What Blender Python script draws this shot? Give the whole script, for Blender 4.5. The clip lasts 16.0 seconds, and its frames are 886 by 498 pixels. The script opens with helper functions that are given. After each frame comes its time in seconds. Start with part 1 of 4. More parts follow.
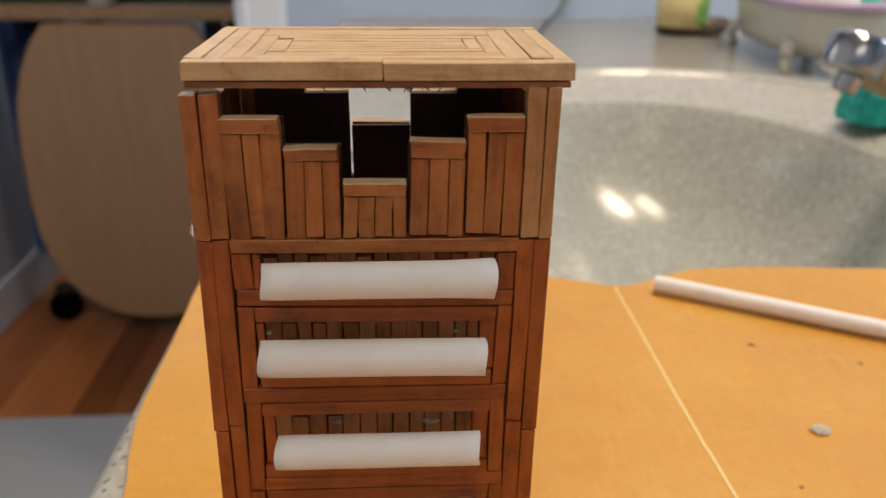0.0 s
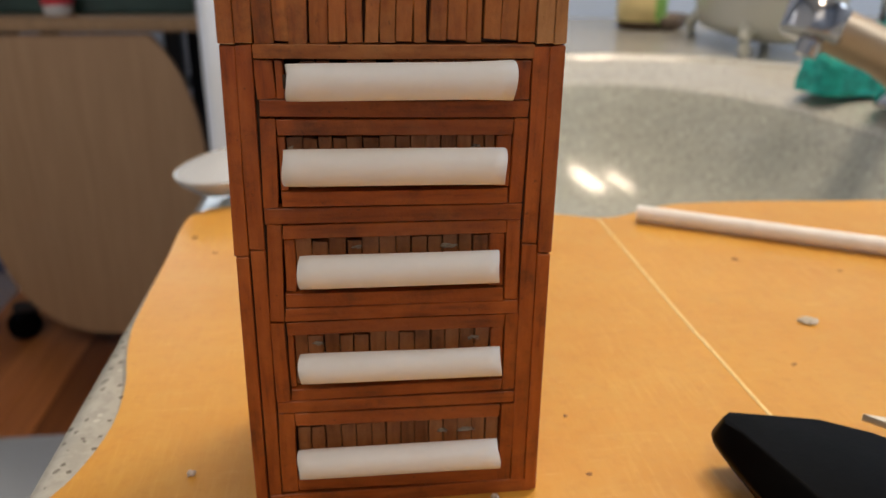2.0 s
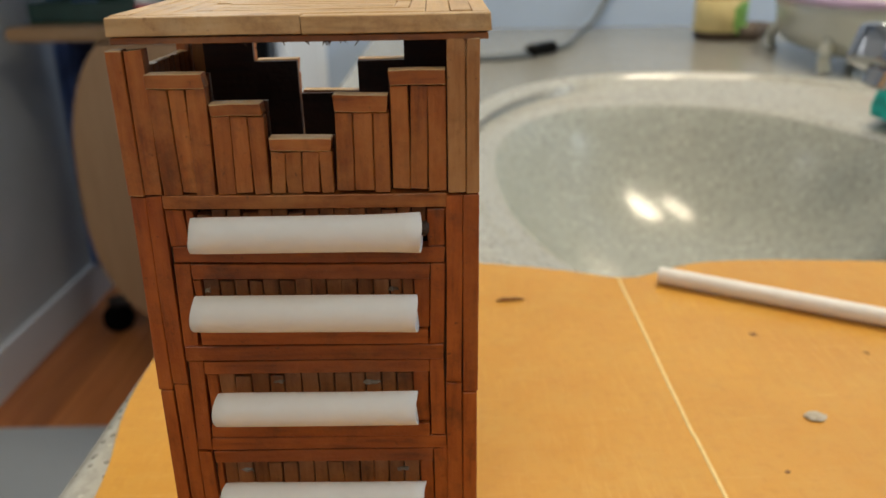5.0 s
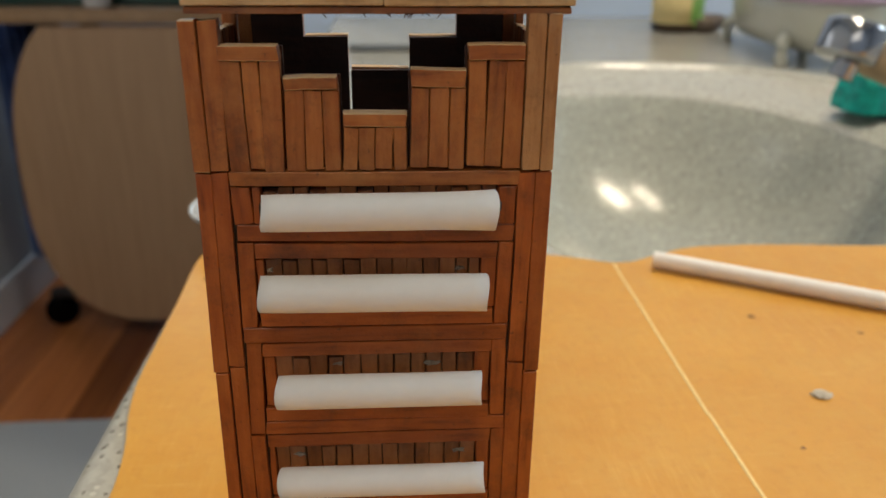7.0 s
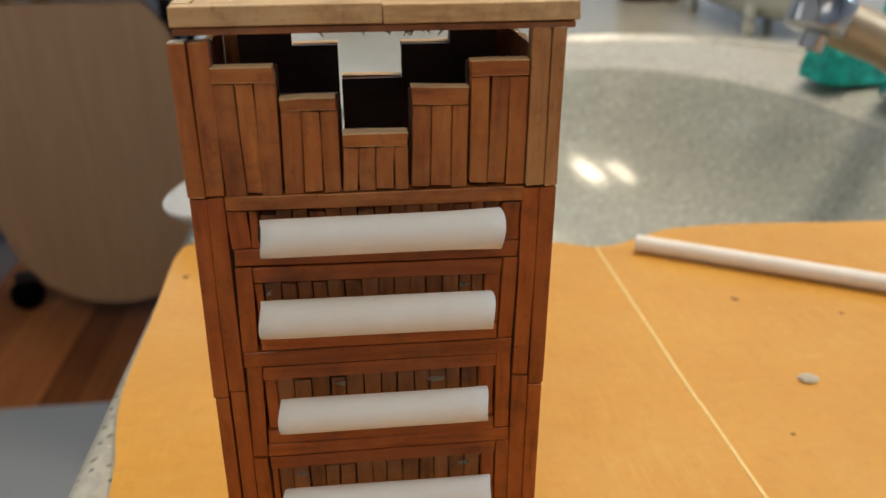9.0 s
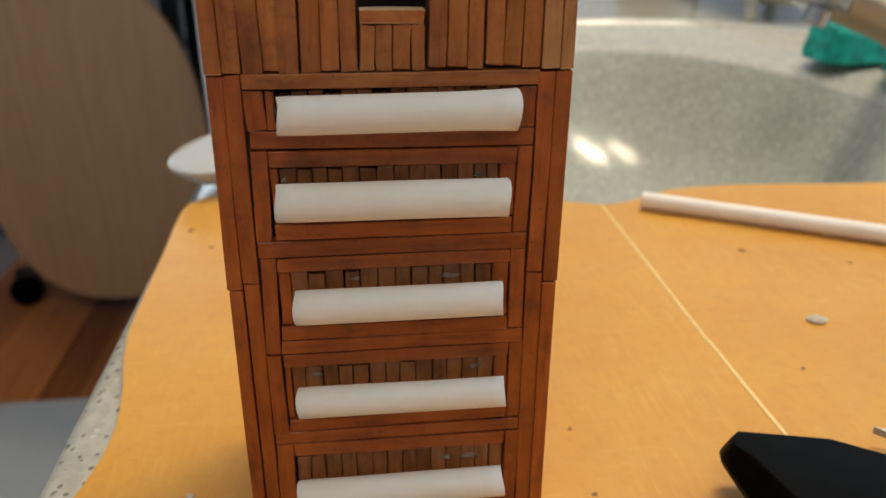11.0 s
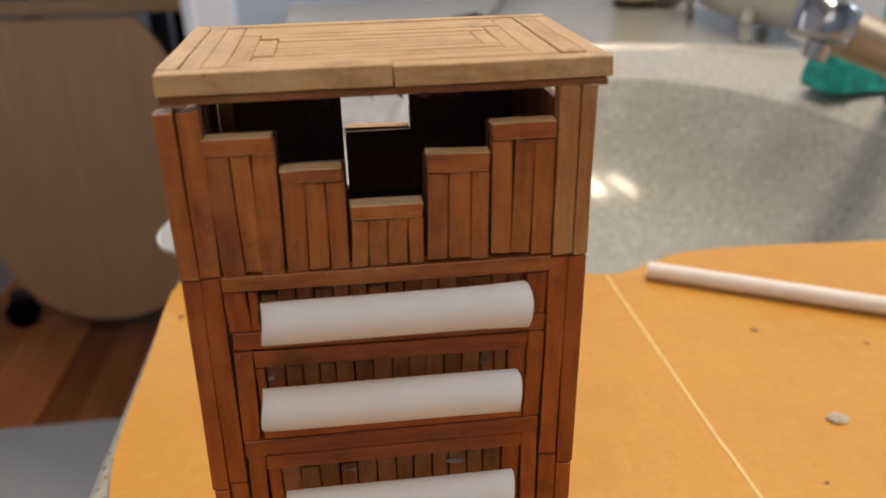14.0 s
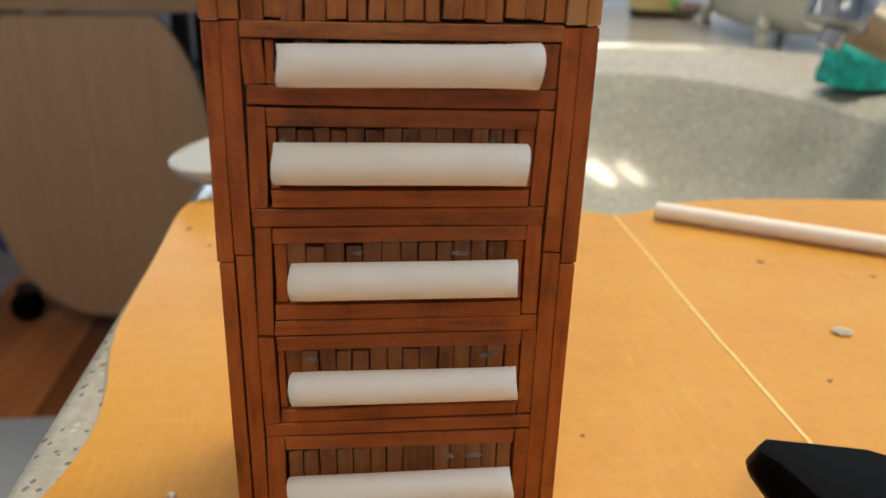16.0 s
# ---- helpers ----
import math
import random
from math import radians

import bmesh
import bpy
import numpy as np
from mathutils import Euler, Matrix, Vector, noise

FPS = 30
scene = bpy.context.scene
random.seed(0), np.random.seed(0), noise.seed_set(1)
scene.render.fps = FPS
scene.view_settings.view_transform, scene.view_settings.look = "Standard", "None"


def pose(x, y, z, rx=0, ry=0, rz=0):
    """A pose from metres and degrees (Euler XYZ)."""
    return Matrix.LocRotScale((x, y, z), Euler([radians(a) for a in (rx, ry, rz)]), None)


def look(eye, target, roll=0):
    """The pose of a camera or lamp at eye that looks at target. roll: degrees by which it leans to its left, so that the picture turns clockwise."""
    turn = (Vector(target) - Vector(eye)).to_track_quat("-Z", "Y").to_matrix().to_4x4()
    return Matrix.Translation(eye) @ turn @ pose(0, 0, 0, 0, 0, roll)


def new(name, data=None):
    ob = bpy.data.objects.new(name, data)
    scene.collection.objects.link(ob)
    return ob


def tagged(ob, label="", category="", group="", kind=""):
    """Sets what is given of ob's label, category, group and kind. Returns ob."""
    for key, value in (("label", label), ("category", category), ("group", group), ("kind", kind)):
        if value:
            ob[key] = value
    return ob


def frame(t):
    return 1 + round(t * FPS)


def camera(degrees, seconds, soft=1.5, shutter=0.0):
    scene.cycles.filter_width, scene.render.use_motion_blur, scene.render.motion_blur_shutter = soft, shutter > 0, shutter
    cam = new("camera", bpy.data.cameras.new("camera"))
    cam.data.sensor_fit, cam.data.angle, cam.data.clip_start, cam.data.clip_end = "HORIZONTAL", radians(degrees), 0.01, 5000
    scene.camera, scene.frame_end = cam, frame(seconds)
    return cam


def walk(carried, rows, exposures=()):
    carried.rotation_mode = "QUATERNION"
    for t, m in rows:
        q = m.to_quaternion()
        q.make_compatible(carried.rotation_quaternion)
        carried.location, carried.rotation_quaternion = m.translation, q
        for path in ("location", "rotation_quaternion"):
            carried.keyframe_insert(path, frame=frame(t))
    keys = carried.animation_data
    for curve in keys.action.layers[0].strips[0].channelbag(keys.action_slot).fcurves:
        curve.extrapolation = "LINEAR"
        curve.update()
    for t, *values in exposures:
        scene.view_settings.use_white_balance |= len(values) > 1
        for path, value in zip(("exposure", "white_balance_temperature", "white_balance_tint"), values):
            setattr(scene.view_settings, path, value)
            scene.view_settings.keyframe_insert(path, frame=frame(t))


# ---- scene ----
cam = camera(59.2, 16.0)
# Phone lens close to its subject: the tower is sharp, the kitchen behind it is soft.
cam.data.dof.use_dof = True
cam.data.dof.focus_distance = 0.103
cam.data.dof.aperture_fstop = 28.0
PATH = [
    (0, 0.00348, -0.00062, 0.10744, -4.067, -22.180, 0.662),
    (0.5, 0.00187, -0.00294, 0.10198, -4.153, -21.666, 0.961),
    (1, 0.00215, -0.00918, 0.09633, -3.723, -20.674, 0.872),
    (1.5, 0.00355, -0.01223, 0.08714, -4.586, -20.795, 0.275),
    (2, -0.00471, -0.01169, 0.08271, -6.904, -20.814, 0.336),
    (2.5, -0.00701, -0.01196, 0.07876, -7.413, -20.717, 0.456),
    (3, 0.00350, -0.01267, 0.07981, -5.437, -21.604, -0.168),
    (3.5, 0.01001, -0.00934, 0.09658, -3.724, -21.214, -1.637),
    (3.7, 0.01256, -0.00837, 0.10305, -2.757, -21.044, -2.227),
    (5.8, 0.01885, -0.00219, 0.09928, 0.355, -21.042, -0.377),
    (6, 0.01482, -0.00173, 0.10108, -0.909, -20.591, -0.108),
    (6.5, 0.00841, -0.00255, 0.10539, -2.571, -20.982, -0.785),
    (7, 0.00284, -0.00348, 0.09883, -4.313, -21.793, 0.434),
    (7.5, 0.00233, -0.00528, 0.08313, -4.476, -24.143, 0.599),
    (8, 0.00163, -0.00582, 0.08017, -5.238, -25.674, 0.337),
    (8.5, -0.00100, 0.00151, 0.10373, -6.573, -24.393, -0.452),
    (10.8, -0.00126, -0.00331, 0.09328, -6.892, -23.574, 0.011),
    (11, -0.00383, -0.00397, 0.09017, -6.828, -23.838, -0.124),
    (11.5, -0.00758, -0.00726, 0.09087, -7.381, -24.247, -0.174),
    (12, -0.00644, -0.01597, 0.10020, -7.868, -23.394, 0.289),
    (12.5, 0.00044, -0.02431, 0.10862, -5.728, -23.517, -0.020),
    (13, 0.00326, -0.01394, 0.11545, -4.171, -24.126, -0.872),
    (13.5, 0.00000, 0.00400, 0.11029, -5.947, -23.940, -0.722),
    (14, -0.00218, 0.01294, 0.10737, -7.077, -23.551, -1.318),
    (14.5, -0.00185, 0.01741, 0.10424, -6.430, -20.900, -0.290),
    (15, -0.00654, 0.01601, 0.09689, -7.546, -19.012, 0.409),
    (15.5, -0.00526, 0.01136, 0.08788, -7.991, -21.121, 0.626),
    (16, -0.00398, 0.00126, 0.08060, -6.546, -21.772, 1.188),
]
EXPOSURES = [(0, -0.03, 6910, 11), (2, -0.02, 7010, 11), (3.5, -0.06, 6890, 3), (6, -0.12, 6830, 3), (6.5, -0.12, 6810, 3), (7.5, -0.07, 6810, 5), (8.5, -0.07, 6810, 5),
             (11, -0.03, 6810, 5), (12.5, -0.03, 6910, 12), (13.5, -0.11, 6960, 13), (14.5, -0.1, 6930, 15), (15, -0.08, 7010, 5), (15.5, -0.03, 6830, 7), (16, 0.07, 6870, 5)]
walk(cam, [(t, pose(x, y, z, 0, 0, yaw) @ pose(0, 0, 0, 90 + pitch) @ pose(0, 0, 0, 0, 0, roll))
           for t, x, y, z, yaw, pitch, roll in PATH], EXPOSURES)

# ---- world and light ----
world = bpy.data.worlds.new("world")
scene.world = world
world.use_nodes = True
sky = world.node_tree.nodes.new("ShaderNodeTexSky")
sky.sky_type = 'NISHITA'
sky.sun_disc = False
sky.sun_elevation, sky.sun_rotation = radians(35), radians(120)
world.node_tree.links.new(sky.outputs[0], world.node_tree.nodes["Background"].inputs[0])
world.node_tree.nodes["Background"].inputs[1].default_value = 0.1


def area(name, at, aim, w, h, power, colour, roll=0):
    data = bpy.data.lights.new(name, 'AREA')
    data.shape, data.size, data.size_y, data.energy, data.color = 'RECTANGLE', w, h, power, colour
    ob = new(name, data)
    ob.matrix_world = look(at, aim, roll)
    return ob


# three warm ceiling lights, daylight from the side window and unseen added fill
LAMPS = ((0.24, 0.58, 8.0), (0.66, 0.58, 12.4), (-0.10, -0.62, 5.8))
for x, y, power in LAMPS:
    area("ceiling_lamp_light", (x, y, 1.43), (x, y, 0), 0.08, 0.40, power, (1.0, 0.86, 0.68), 35)
# unseen window behind, added as fill for the tower's front
area("window_or_fill_light", (-0.35, -1.52, 0.95), (-0.35, 0, 0.2), 1.0, 0.9, 3.4, (1.0, 0.92, 0.82))
area("window_or_fill_light", (1.55, 0.30, 0.72), (0, 0.5, 0.1), 0.46, 0.46, 8.0, (0.70, 0.84, 1.0))
# unseen window that brightens the next room
area("window_or_fill_light", (-0.7, 3.12, 0.7), (-0.6, 2.0, 0.2), 0.7, 0.9, 8.0, (0.72, 0.85, 1.0))
# unseen window, added to brighten the cart's hanging leaf
area("window_or_fill_light", (-1.02, 0.90, 0.40), (-0.50, 1.9, -0.6), 0.34, 0.8, 3.6, (0.90, 0.93, 1.0))


# ---- materials ----
def nodes_of(name, rough=0.5, metal=0.0):
    m = bpy.data.materials.new(name)
    m.use_nodes = True
    n, l = m.node_tree.nodes, m.node_tree.links
    b = n["Principled BSDF"]
    b.inputs["Roughness"].default_value, b.inputs["Metallic"].default_value = rough, metal
    return m, n, l, b


def coords(n, l, scale=(1, 1, 1), world_space=False):
    c = n.new("ShaderNodeNewGeometry" if world_space else "ShaderNodeTexCoord")
    mp = n.new("ShaderNodeMapping")
    mp.inputs["Scale"].default_value = scale
    l.new(c.outputs["Position" if world_space else "Object"], mp.inputs[0])
    return mp.outputs[0]


def noise_tex(n, l, vec, scale, detail=4.0, rough=0.6):
    t = n.new("ShaderNodeTexNoise")
    t.inputs["Scale"].default_value, t.inputs["Detail"].default_value, t.inputs["Roughness"].default_value = scale, detail, rough
    l.new(vec, t.inputs["Vector"])
    return t.outputs["Fac"]


def ramp(n, l, fac, stops):
    r = n.new("ShaderNodeValToRGB")
    e = r.color_ramp.elements
    while len(e) < len(stops):
        e.new(0.5)
    for k, (p, c) in zip(e, stops):
        k.position, k.color = p, (*c, 1)
    l.new(fac, r.inputs[0])
    return r.outputs[0]


def mix(n, l, fac, a, b, mode='MIX'):
    m = n.new("ShaderNodeMix")
    m.data_type, m.blend_type = 'RGBA', mode
    if isinstance(fac, float):
        m.inputs[0].default_value = fac
    else:
        l.new(fac, m.inputs[0])
    for k, v in ((6, a), (7, b)):
        if isinstance(v, tuple):
            m.inputs[k].default_value = (*v, 1)
        else:
            l.new(v, m.inputs[k])
    return m.outputs[2]


def bump(n, l, b, height, strength, distance):
    k = n.new("ShaderNodeBump")
    k.inputs["Strength"].default_value, k.inputs["Distance"].default_value = strength, distance
    l.new(height, k.inputs["Height"])
    l.new(k.outputs[0], b.inputs["Normal"])


def plain(name, colour, rough=0.5, metal=0.0, vary=0.12, scale=60.0, relief=0.0):
    """A paint, plastic or metal with slight cloudy variation."""
    m, n, l, b = nodes_of(name, rough, metal)
    v = coords(n, l)
    f = noise_tex(n, l, v, scale)
    lo = tuple(c * (1 - vary) for c in colour)
    hi = tuple(min(1, c * (1 + vary)) for c in colour)
    l.new(ramp(n, l, f, [(0.3, lo), (0.7, hi)]), b.inputs["Base Color"])
    if relief:
        bump(n, l, b, noise_tex(n, l, v, scale * 3), 0.5, relief)
    return m


def match_wood(name, pale, mid, dark, stain, spread=1.0):
    """Matchsticks: grain along the stick (its local x), each one in a shade of its own."""
    m, n, l, b = nodes_of(name, 0.48)
    v = coords(n, l, (90, 700, 700))
    info = n.new("ShaderNodeObjectInfo")
    shift = n.new("ShaderNodeVectorMath")
    shift.operation = 'MULTIPLY_ADD'
    l.new(info.outputs["Random"], shift.inputs[0])
    shift.inputs[1].default_value = (31, 57, 83)
    l.new(v, shift.inputs[2])
    g = noise_tex(n, l, shift.outputs[0], 1.3, 5.0, 0.55)
    wood = ramp(n, l, g, [(0.22, dark), (0.45, mid), (0.78, pale)])
    tone = ramp(n, l, info.outputs["Random"], [(0.0, (0.62, 0.55, 0.48)), (0.3, (0.90, 0.85, 0.78)), (0.7, (1.0, 1.0, 1.0)), (1.0, (1.22, 1.26, 1.28))])
    wood = mix(n, l, float(spread), wood, tone, 'MULTIPLY')
    w = coords(n, l, (1, 1, 1), True)
    blot = noise_tex(n, l, w, 150.0, 6.0, 0.72)
    k = ramp(n, l, blot, [(0.52, (0, 0, 0)), (0.72, (1, 1, 1))])
    wood = mix(n, l, k, wood, mix(n, l, 0.62, wood, stain))
    worn_or_lit = noise_tex(n, l, w, 95.0, 5.0, 0.7)
    k = ramp(n, l, worn_or_lit, [(0.48, (0, 0, 0)), (0.66, (0.9,) * 3)])
    wood = mix(n, l, k, wood, mix(n, l, 0.5, wood, (pale[0] * 1.08, pale[1] * 1.2, pale[2] * 1.35)))
    fleck = noise_tex(n, l, w, 900.0, 3.0, 0.6)
    k = ramp(n, l, fleck, [(0.66, (0, 0, 0)), (0.74, (0.55,) * 3)])
    wood = mix(n, l, k, wood, stain)
    l.new(wood, b.inputs["Base Color"])
    rr = ramp(n, l, g, [(0.2, (0.40,) * 3), (0.8, (0.58,) * 3)])
    l.new(rr, b.inputs["Roughness"])
    bump(n, l, b, mix(n, l, 0.5, g, fleck), 0.7, 0.0004)
    return m


crown_wood = match_wood("pale matchwood", (0.46, 0.163, 0.040), (0.33, 0.095, 0.019), (0.15, 0.037, 0.008), (0.075, 0.030, 0.012), 0.8)
body_wood = match_wood("stained matchwood", (0.43, 0.111, 0.020), (0.31, 0.067, 0.0105), (0.145, 0.028, 0.0055), (0.055, 0.019, 0.008), 0.55)
weathered_wood = match_wood("weathered matchwood", (0.50, 0.255, 0.105), (0.39, 0.175, 0.062), (0.23, 0.088, 0.027), (0.10, 0.045, 0.02), 0.4)
glue_grey = plain("dried glue", (0.26, 0.20, 0.15), 0.5, 0, 0.3, 900)
# darkened for the shade inside the crown, also used for the splinters
inner_wood = match_wood("dark crown shade and splinter wood", (0.075, 0.021, 0.008), (0.050, 0.013, 0.005), (0.026, 0.007, 0.003), (0.012, 0.005, 0.003))
slat_wood = match_wood("sooty matchwood", (0.40, 0.165, 0.06), (0.29, 0.105, 0.038), (0.15, 0.05, 0.019), (0.045, 0.026, 0.018))
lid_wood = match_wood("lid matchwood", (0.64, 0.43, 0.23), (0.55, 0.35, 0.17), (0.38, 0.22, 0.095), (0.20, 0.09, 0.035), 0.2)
# dark glue of the joints, also the shade painted on the inner walls
glue_or_shade = plain("dark glue and inner shade", (0.03, 0.014, 0.008), 0.7, 0, 0.4, 400)
paper = plain("white rolled paper", (0.82, 0.80, 0.78), 0.75, 0, 0.02, 300, 0.00004)
straw_paper = plain("white straw paper", (0.82, 0.78, 0.76), 0.6, 0, 0.05, 200)


def speckle(name, ground, spots, pale, rough, coarse=1.0):
    m, n, l, b = nodes_of(name, rough)
    v = coords(n, l)
    soft = noise_tex(n, l, v, 14.0, 3.0)
    base = ramp(n, l, soft, [(0.3, tuple(c * 0.93 for c in ground)), (0.7, ground)])
    grit = noise_tex(n, l, v, 230.0, 3.0, 0.75)
    base = mix(n, l, ramp(n, l, grit, [(0.40, (0.45,) * 3), (0.58, (0, 0, 0))]), base, tuple(c * 0.62 for c in ground))
    for scale, size, colour, amount in ((420, 0.26, spots, 0.75), (230, 0.16, spots, 0.6), (330, 0.2, pale, 0.6)):
        vo = n.new("ShaderNodeTexVoronoi")
        vo.inputs["Scale"].default_value = scale * coarse
        l.new(v, vo.inputs["Vector"])
        sep = n.new("ShaderNodeSeparateColor")
        l.new(vo.outputs["Color"], sep.inputs[0])
        near = n.new("ShaderNodeMath")
        near.operation = 'LESS_THAN'
        l.new(vo.outputs["Distance"], near.inputs[0])
        near.inputs[1].default_value = size
        few = n.new("ShaderNodeMath")
        few.operation = 'GREATER_THAN'
        l.new(sep.outputs[0], few.inputs[0])
        few.inputs[1].default_value = 0.4
        both = n.new("ShaderNodeMath")
        both.operation = 'MULTIPLY'
        l.new(near.outputs[0], both.inputs[0])
        l.new(few.outputs[0], both.inputs[1])
        amt = n.new("ShaderNodeMath")
        amt.operation = 'MULTIPLY'
        l.new(both.outputs[0], amt.inputs[0])
        amt.inputs[1].default_value = amount
        base = mix(n, l, amt.outputs[0], base, colour)
    l.new(base, b.inputs["Base Color"])
    return m


counter_stone = speckle("white speckled solid surface", (0.48, 0.465, 0.42), (0.10, 0.085, 0.07), (0.64, 0.62, 0.56), 0.2)
sink_stone = speckle("grey speckled sink", (0.41, 0.42, 0.38), (0.25, 0.25, 0.225), (0.62, 0.62, 0.57), 0.2, 0.5)


def mat_material():
    m, n, l, b = nodes_of("orange cutting mat", 0.42)
    v = coords(n, l)
    cloud = noise_tex(n, l, v, 18.0, 4.0)
    base = ramp(n, l, cloud, [(0.3, (0.55, 0.250, 0.028)), (0.7, (0.64, 0.315, 0.045))])
    streaks = noise_tex(n, l, coords(n, l, (800, 60, 1)), 1.0, 5.0, 0.75)
    patch = ramp(n, l, noise_tex(n, l, v, 26.0, 3.0), [(0.42, (0.12,) * 3), (0.68, (0.75,) * 3)])
    k = mix(n, l, 1.0, ramp(n, l, streaks, [(0.50, (0, 0, 0)), (0.70, (0.7,) * 3)]), patch, 'MULTIPLY')
    base = mix(n, l, k, base, (0.74, 0.43, 0.10))
    cross = noise_tex(n, l, coords(n, l, (60, 420, 1)), 1.0, 5.0, 0.75)
    k = ramp(n, l, cross, [(0.57, (0, 0, 0)), (0.76, (0.5,) * 3)])
    base = mix(n, l, k, base, (0.72, 0.43, 0.12))
    blot = noise_tex(n, l, v, 60.0, 5.0, 0.7)
    base = mix(n, l, ramp(n, l, blot, [(0.45, (0, 0, 0)), (0.7, (0.5,) * 3)]), base, (0.60, 0.33, 0.065))
    mot = noise_tex(n, l, v, 320.0, 4.0, 0.7)
    base = mix(n, l, ramp(n, l, mot, [(0.5, (0, 0, 0)), (0.72, (0.35,) * 3)]), base, (0.48, 0.20, 0.025))
    dirt = noise_tex(n, l, v, 95.0, 6.0, 0.75)
    k = ramp(n, l, dirt, [(0.66, (0, 0, 0)), (0.8, (0.5,) * 3)])
    base = mix(n, l, k, base, (0.42, 0.19, 0.05))
    l.new(base, b.inputs["Base Color"])
    bump(n, l, b, streaks, 0.25, 0.0002)
    return m


mat_orange = mat_material()
thread_yellow = plain("pale yellow thread", (0.80, 0.60, 0.27), 0.6, 0, 0.12, 500)
black_plastic = plain("black satin plastic", (0.002, 0.002, 0.0022), 0.3, 0, 0.3, 300, 0.00003)
black_plastic.node_tree.nodes["Principled BSDF"].inputs["Specular IOR Level"].default_value = 0.035
# the spout's tan: reflected warm surroundings put into the base colour
tan_chrome = plain("chrome tinted by its warm reflection", (0.50, 0.37, 0.25), 0.5, 1.0, 0.06, 60)
steel = plain("brushed steel", (0.50, 0.49, 0.47), 0.45, 1.0, 0.1, 300)
chrome = plain("chrome", (0.42, 0.42, 0.44), 0.08, 1.0, 0.03, 40)
wall_paint = plain("pale blue grey wall paint", (0.43, 0.52, 0.68), 0.8, 0, 0.04, 6)
beige_paint = plain("warm grey wall paint", (0.55, 0.58, 0.63), 0.85, 0, 0.05, 6)
white_paint = plain("white gloss paint", (0.78, 0.82, 0.90), 0.45, 0, 0.03, 8)
ceiling_paint = plain("white ceiling paint", (0.8, 0.79, 0.76), 0.9, 0, 0.03, 5)
rug_grey = plain("light grey woven rug", (0.39, 0.42, 0.46), 0.95, 0, 0.15, 240, 0.002)
cabinet_paint = plain("cabinet laminate", (0.45, 0.40, 0.34), 0.6, 0, 0.06, 20)


def plank_material():
    m, n, l, b = nodes_of("varnished fir floor", 0.35)
    info = n.new("ShaderNodeObjectInfo")
    g = noise_tex(n, l, coords(n, l, (40, 1.5, 1)), 2.0, 6.0)
    base = ramp(n, l, g, [(0.3, (0.27, 0.078, 0.022)), (0.7, (0.43, 0.150, 0.045))])
    tone = ramp(n, l, info.outputs["Random"], [(0, (0.6, 0.55, 0.5)), (0.6, (1, 1, 1)), (1, (1.6, 1.7, 1.75))])
    l.new(mix(n, l, 1.0, base, tone, 'MULTIPLY'), b.inputs["Base Color"])
    return m


floor_wood = plank_material()


def tan_material(name, lo, hi, rough):
    m, n, l, b = nodes_of(name, rough)
    g = noise_tex(n, l, coords(n, l, (30, 30, 2)), 2.0, 5.0)
    l.new(ramp(n, l, g, [(0.3, lo), (0.7, hi)]), b.inputs["Base Color"])
    return m


leaf_wood = tan_material("light maple veneer", (0.385, 0.215, 0.108), (0.455, 0.27, 0.142), 0.5)
top_wood = tan_material("varnished maple", (0.30, 0.17, 0.08), (0.39, 0.23, 0.115), 0.35)
black_metal = plain("black painted metal", (0.02, 0.02, 0.022), 0.45, 0, 0.3, 30)
navy_cloth = plain("navy cloth", (0.13, 0.19, 0.38), 0.95, 0, 0.4, 12, 0.004)
teal_net = plain("teal scrubbing net", (0.0, 0.40, 0.35), 0.65, 0, 0.45, 160, 0.002)
tub_white = plain("cream white ceramic", (0.51, 0.505, 0.44), 0.2, 0, 0.04, 20)
lavender = plain("lavender enamel", (0.50, 0.36, 0.52), 0.3, 0, 0.05, 20)
green_dark = plain("dark green enamel", (0.012, 0.04, 0.03), 0.4, 0, 0.3, 20)
red_paint = plain("red band", (0.55, 0.03, 0.04), 0.4, 0, 0.1, 30)
cup_white = plain("white earthenware", (0.72, 0.70, 0.68), 0.4, 0, 0.04, 30)
cream_label = plain("cream paper label", (0.62, 0.50, 0.24), 0.7, 0, 0.12, 60)
orange_label = plain("amber orange print", (0.52, 0.20, 0.035), 0.5, 0, 0.2, 60)
green_label = plain("leaf green print", (0.20, 0.42, 0.10), 0.5, 0, 0.2, 60)
dark_brown = plain("dark brown glass", (0.05, 0.03, 0.018), 0.15, 0, 0.2, 30)
dish_brown = plain("brown stoneware", (0.09, 0.065, 0.05), 0.5, 0, 0.25, 40)
cable_grey = plain("grey cable sheath", (0.11, 0.125, 0.14), 0.5, 0, 0.08, 60)
putty_grey = plain("grey putty", (0.30, 0.29, 0.25), 0.7, 0, 0.3, 700, 0.0002)
crumb_brown = plain("toasted crumb", (0.26, 0.12, 0.045), 0.8, 0, 0.3, 900)
chip_pale = plain("pale grey paper pulp", (0.46, 0.40, 0.33), 0.8, 0, 0.2, 600)
foil = plain("torn foil", (0.70, 0.60, 0.53), 0.35, 0.25, 0.4, 900)
spoon_white = plain("white translucent plastic", (0.66, 0.66, 0.66), 0.2, 0, 0.03, 30)
spoon_white.node_tree.nodes["Principled BSDF"].inputs["Transmission Weight"].default_value = 0.45
blue_plastic = plain("deep blue plastic", (0.02, 0.08, 0.17), 0.4, 0, 0.2, 30)


def glass_material():
    m, n, l, b = nodes_of("clear glass", 0.03)
    b.inputs["Transmission Weight"].default_value = 1.0
    b.inputs["Base Color"].default_value = (0.86, 0.93, 0.95, 1)
    return m


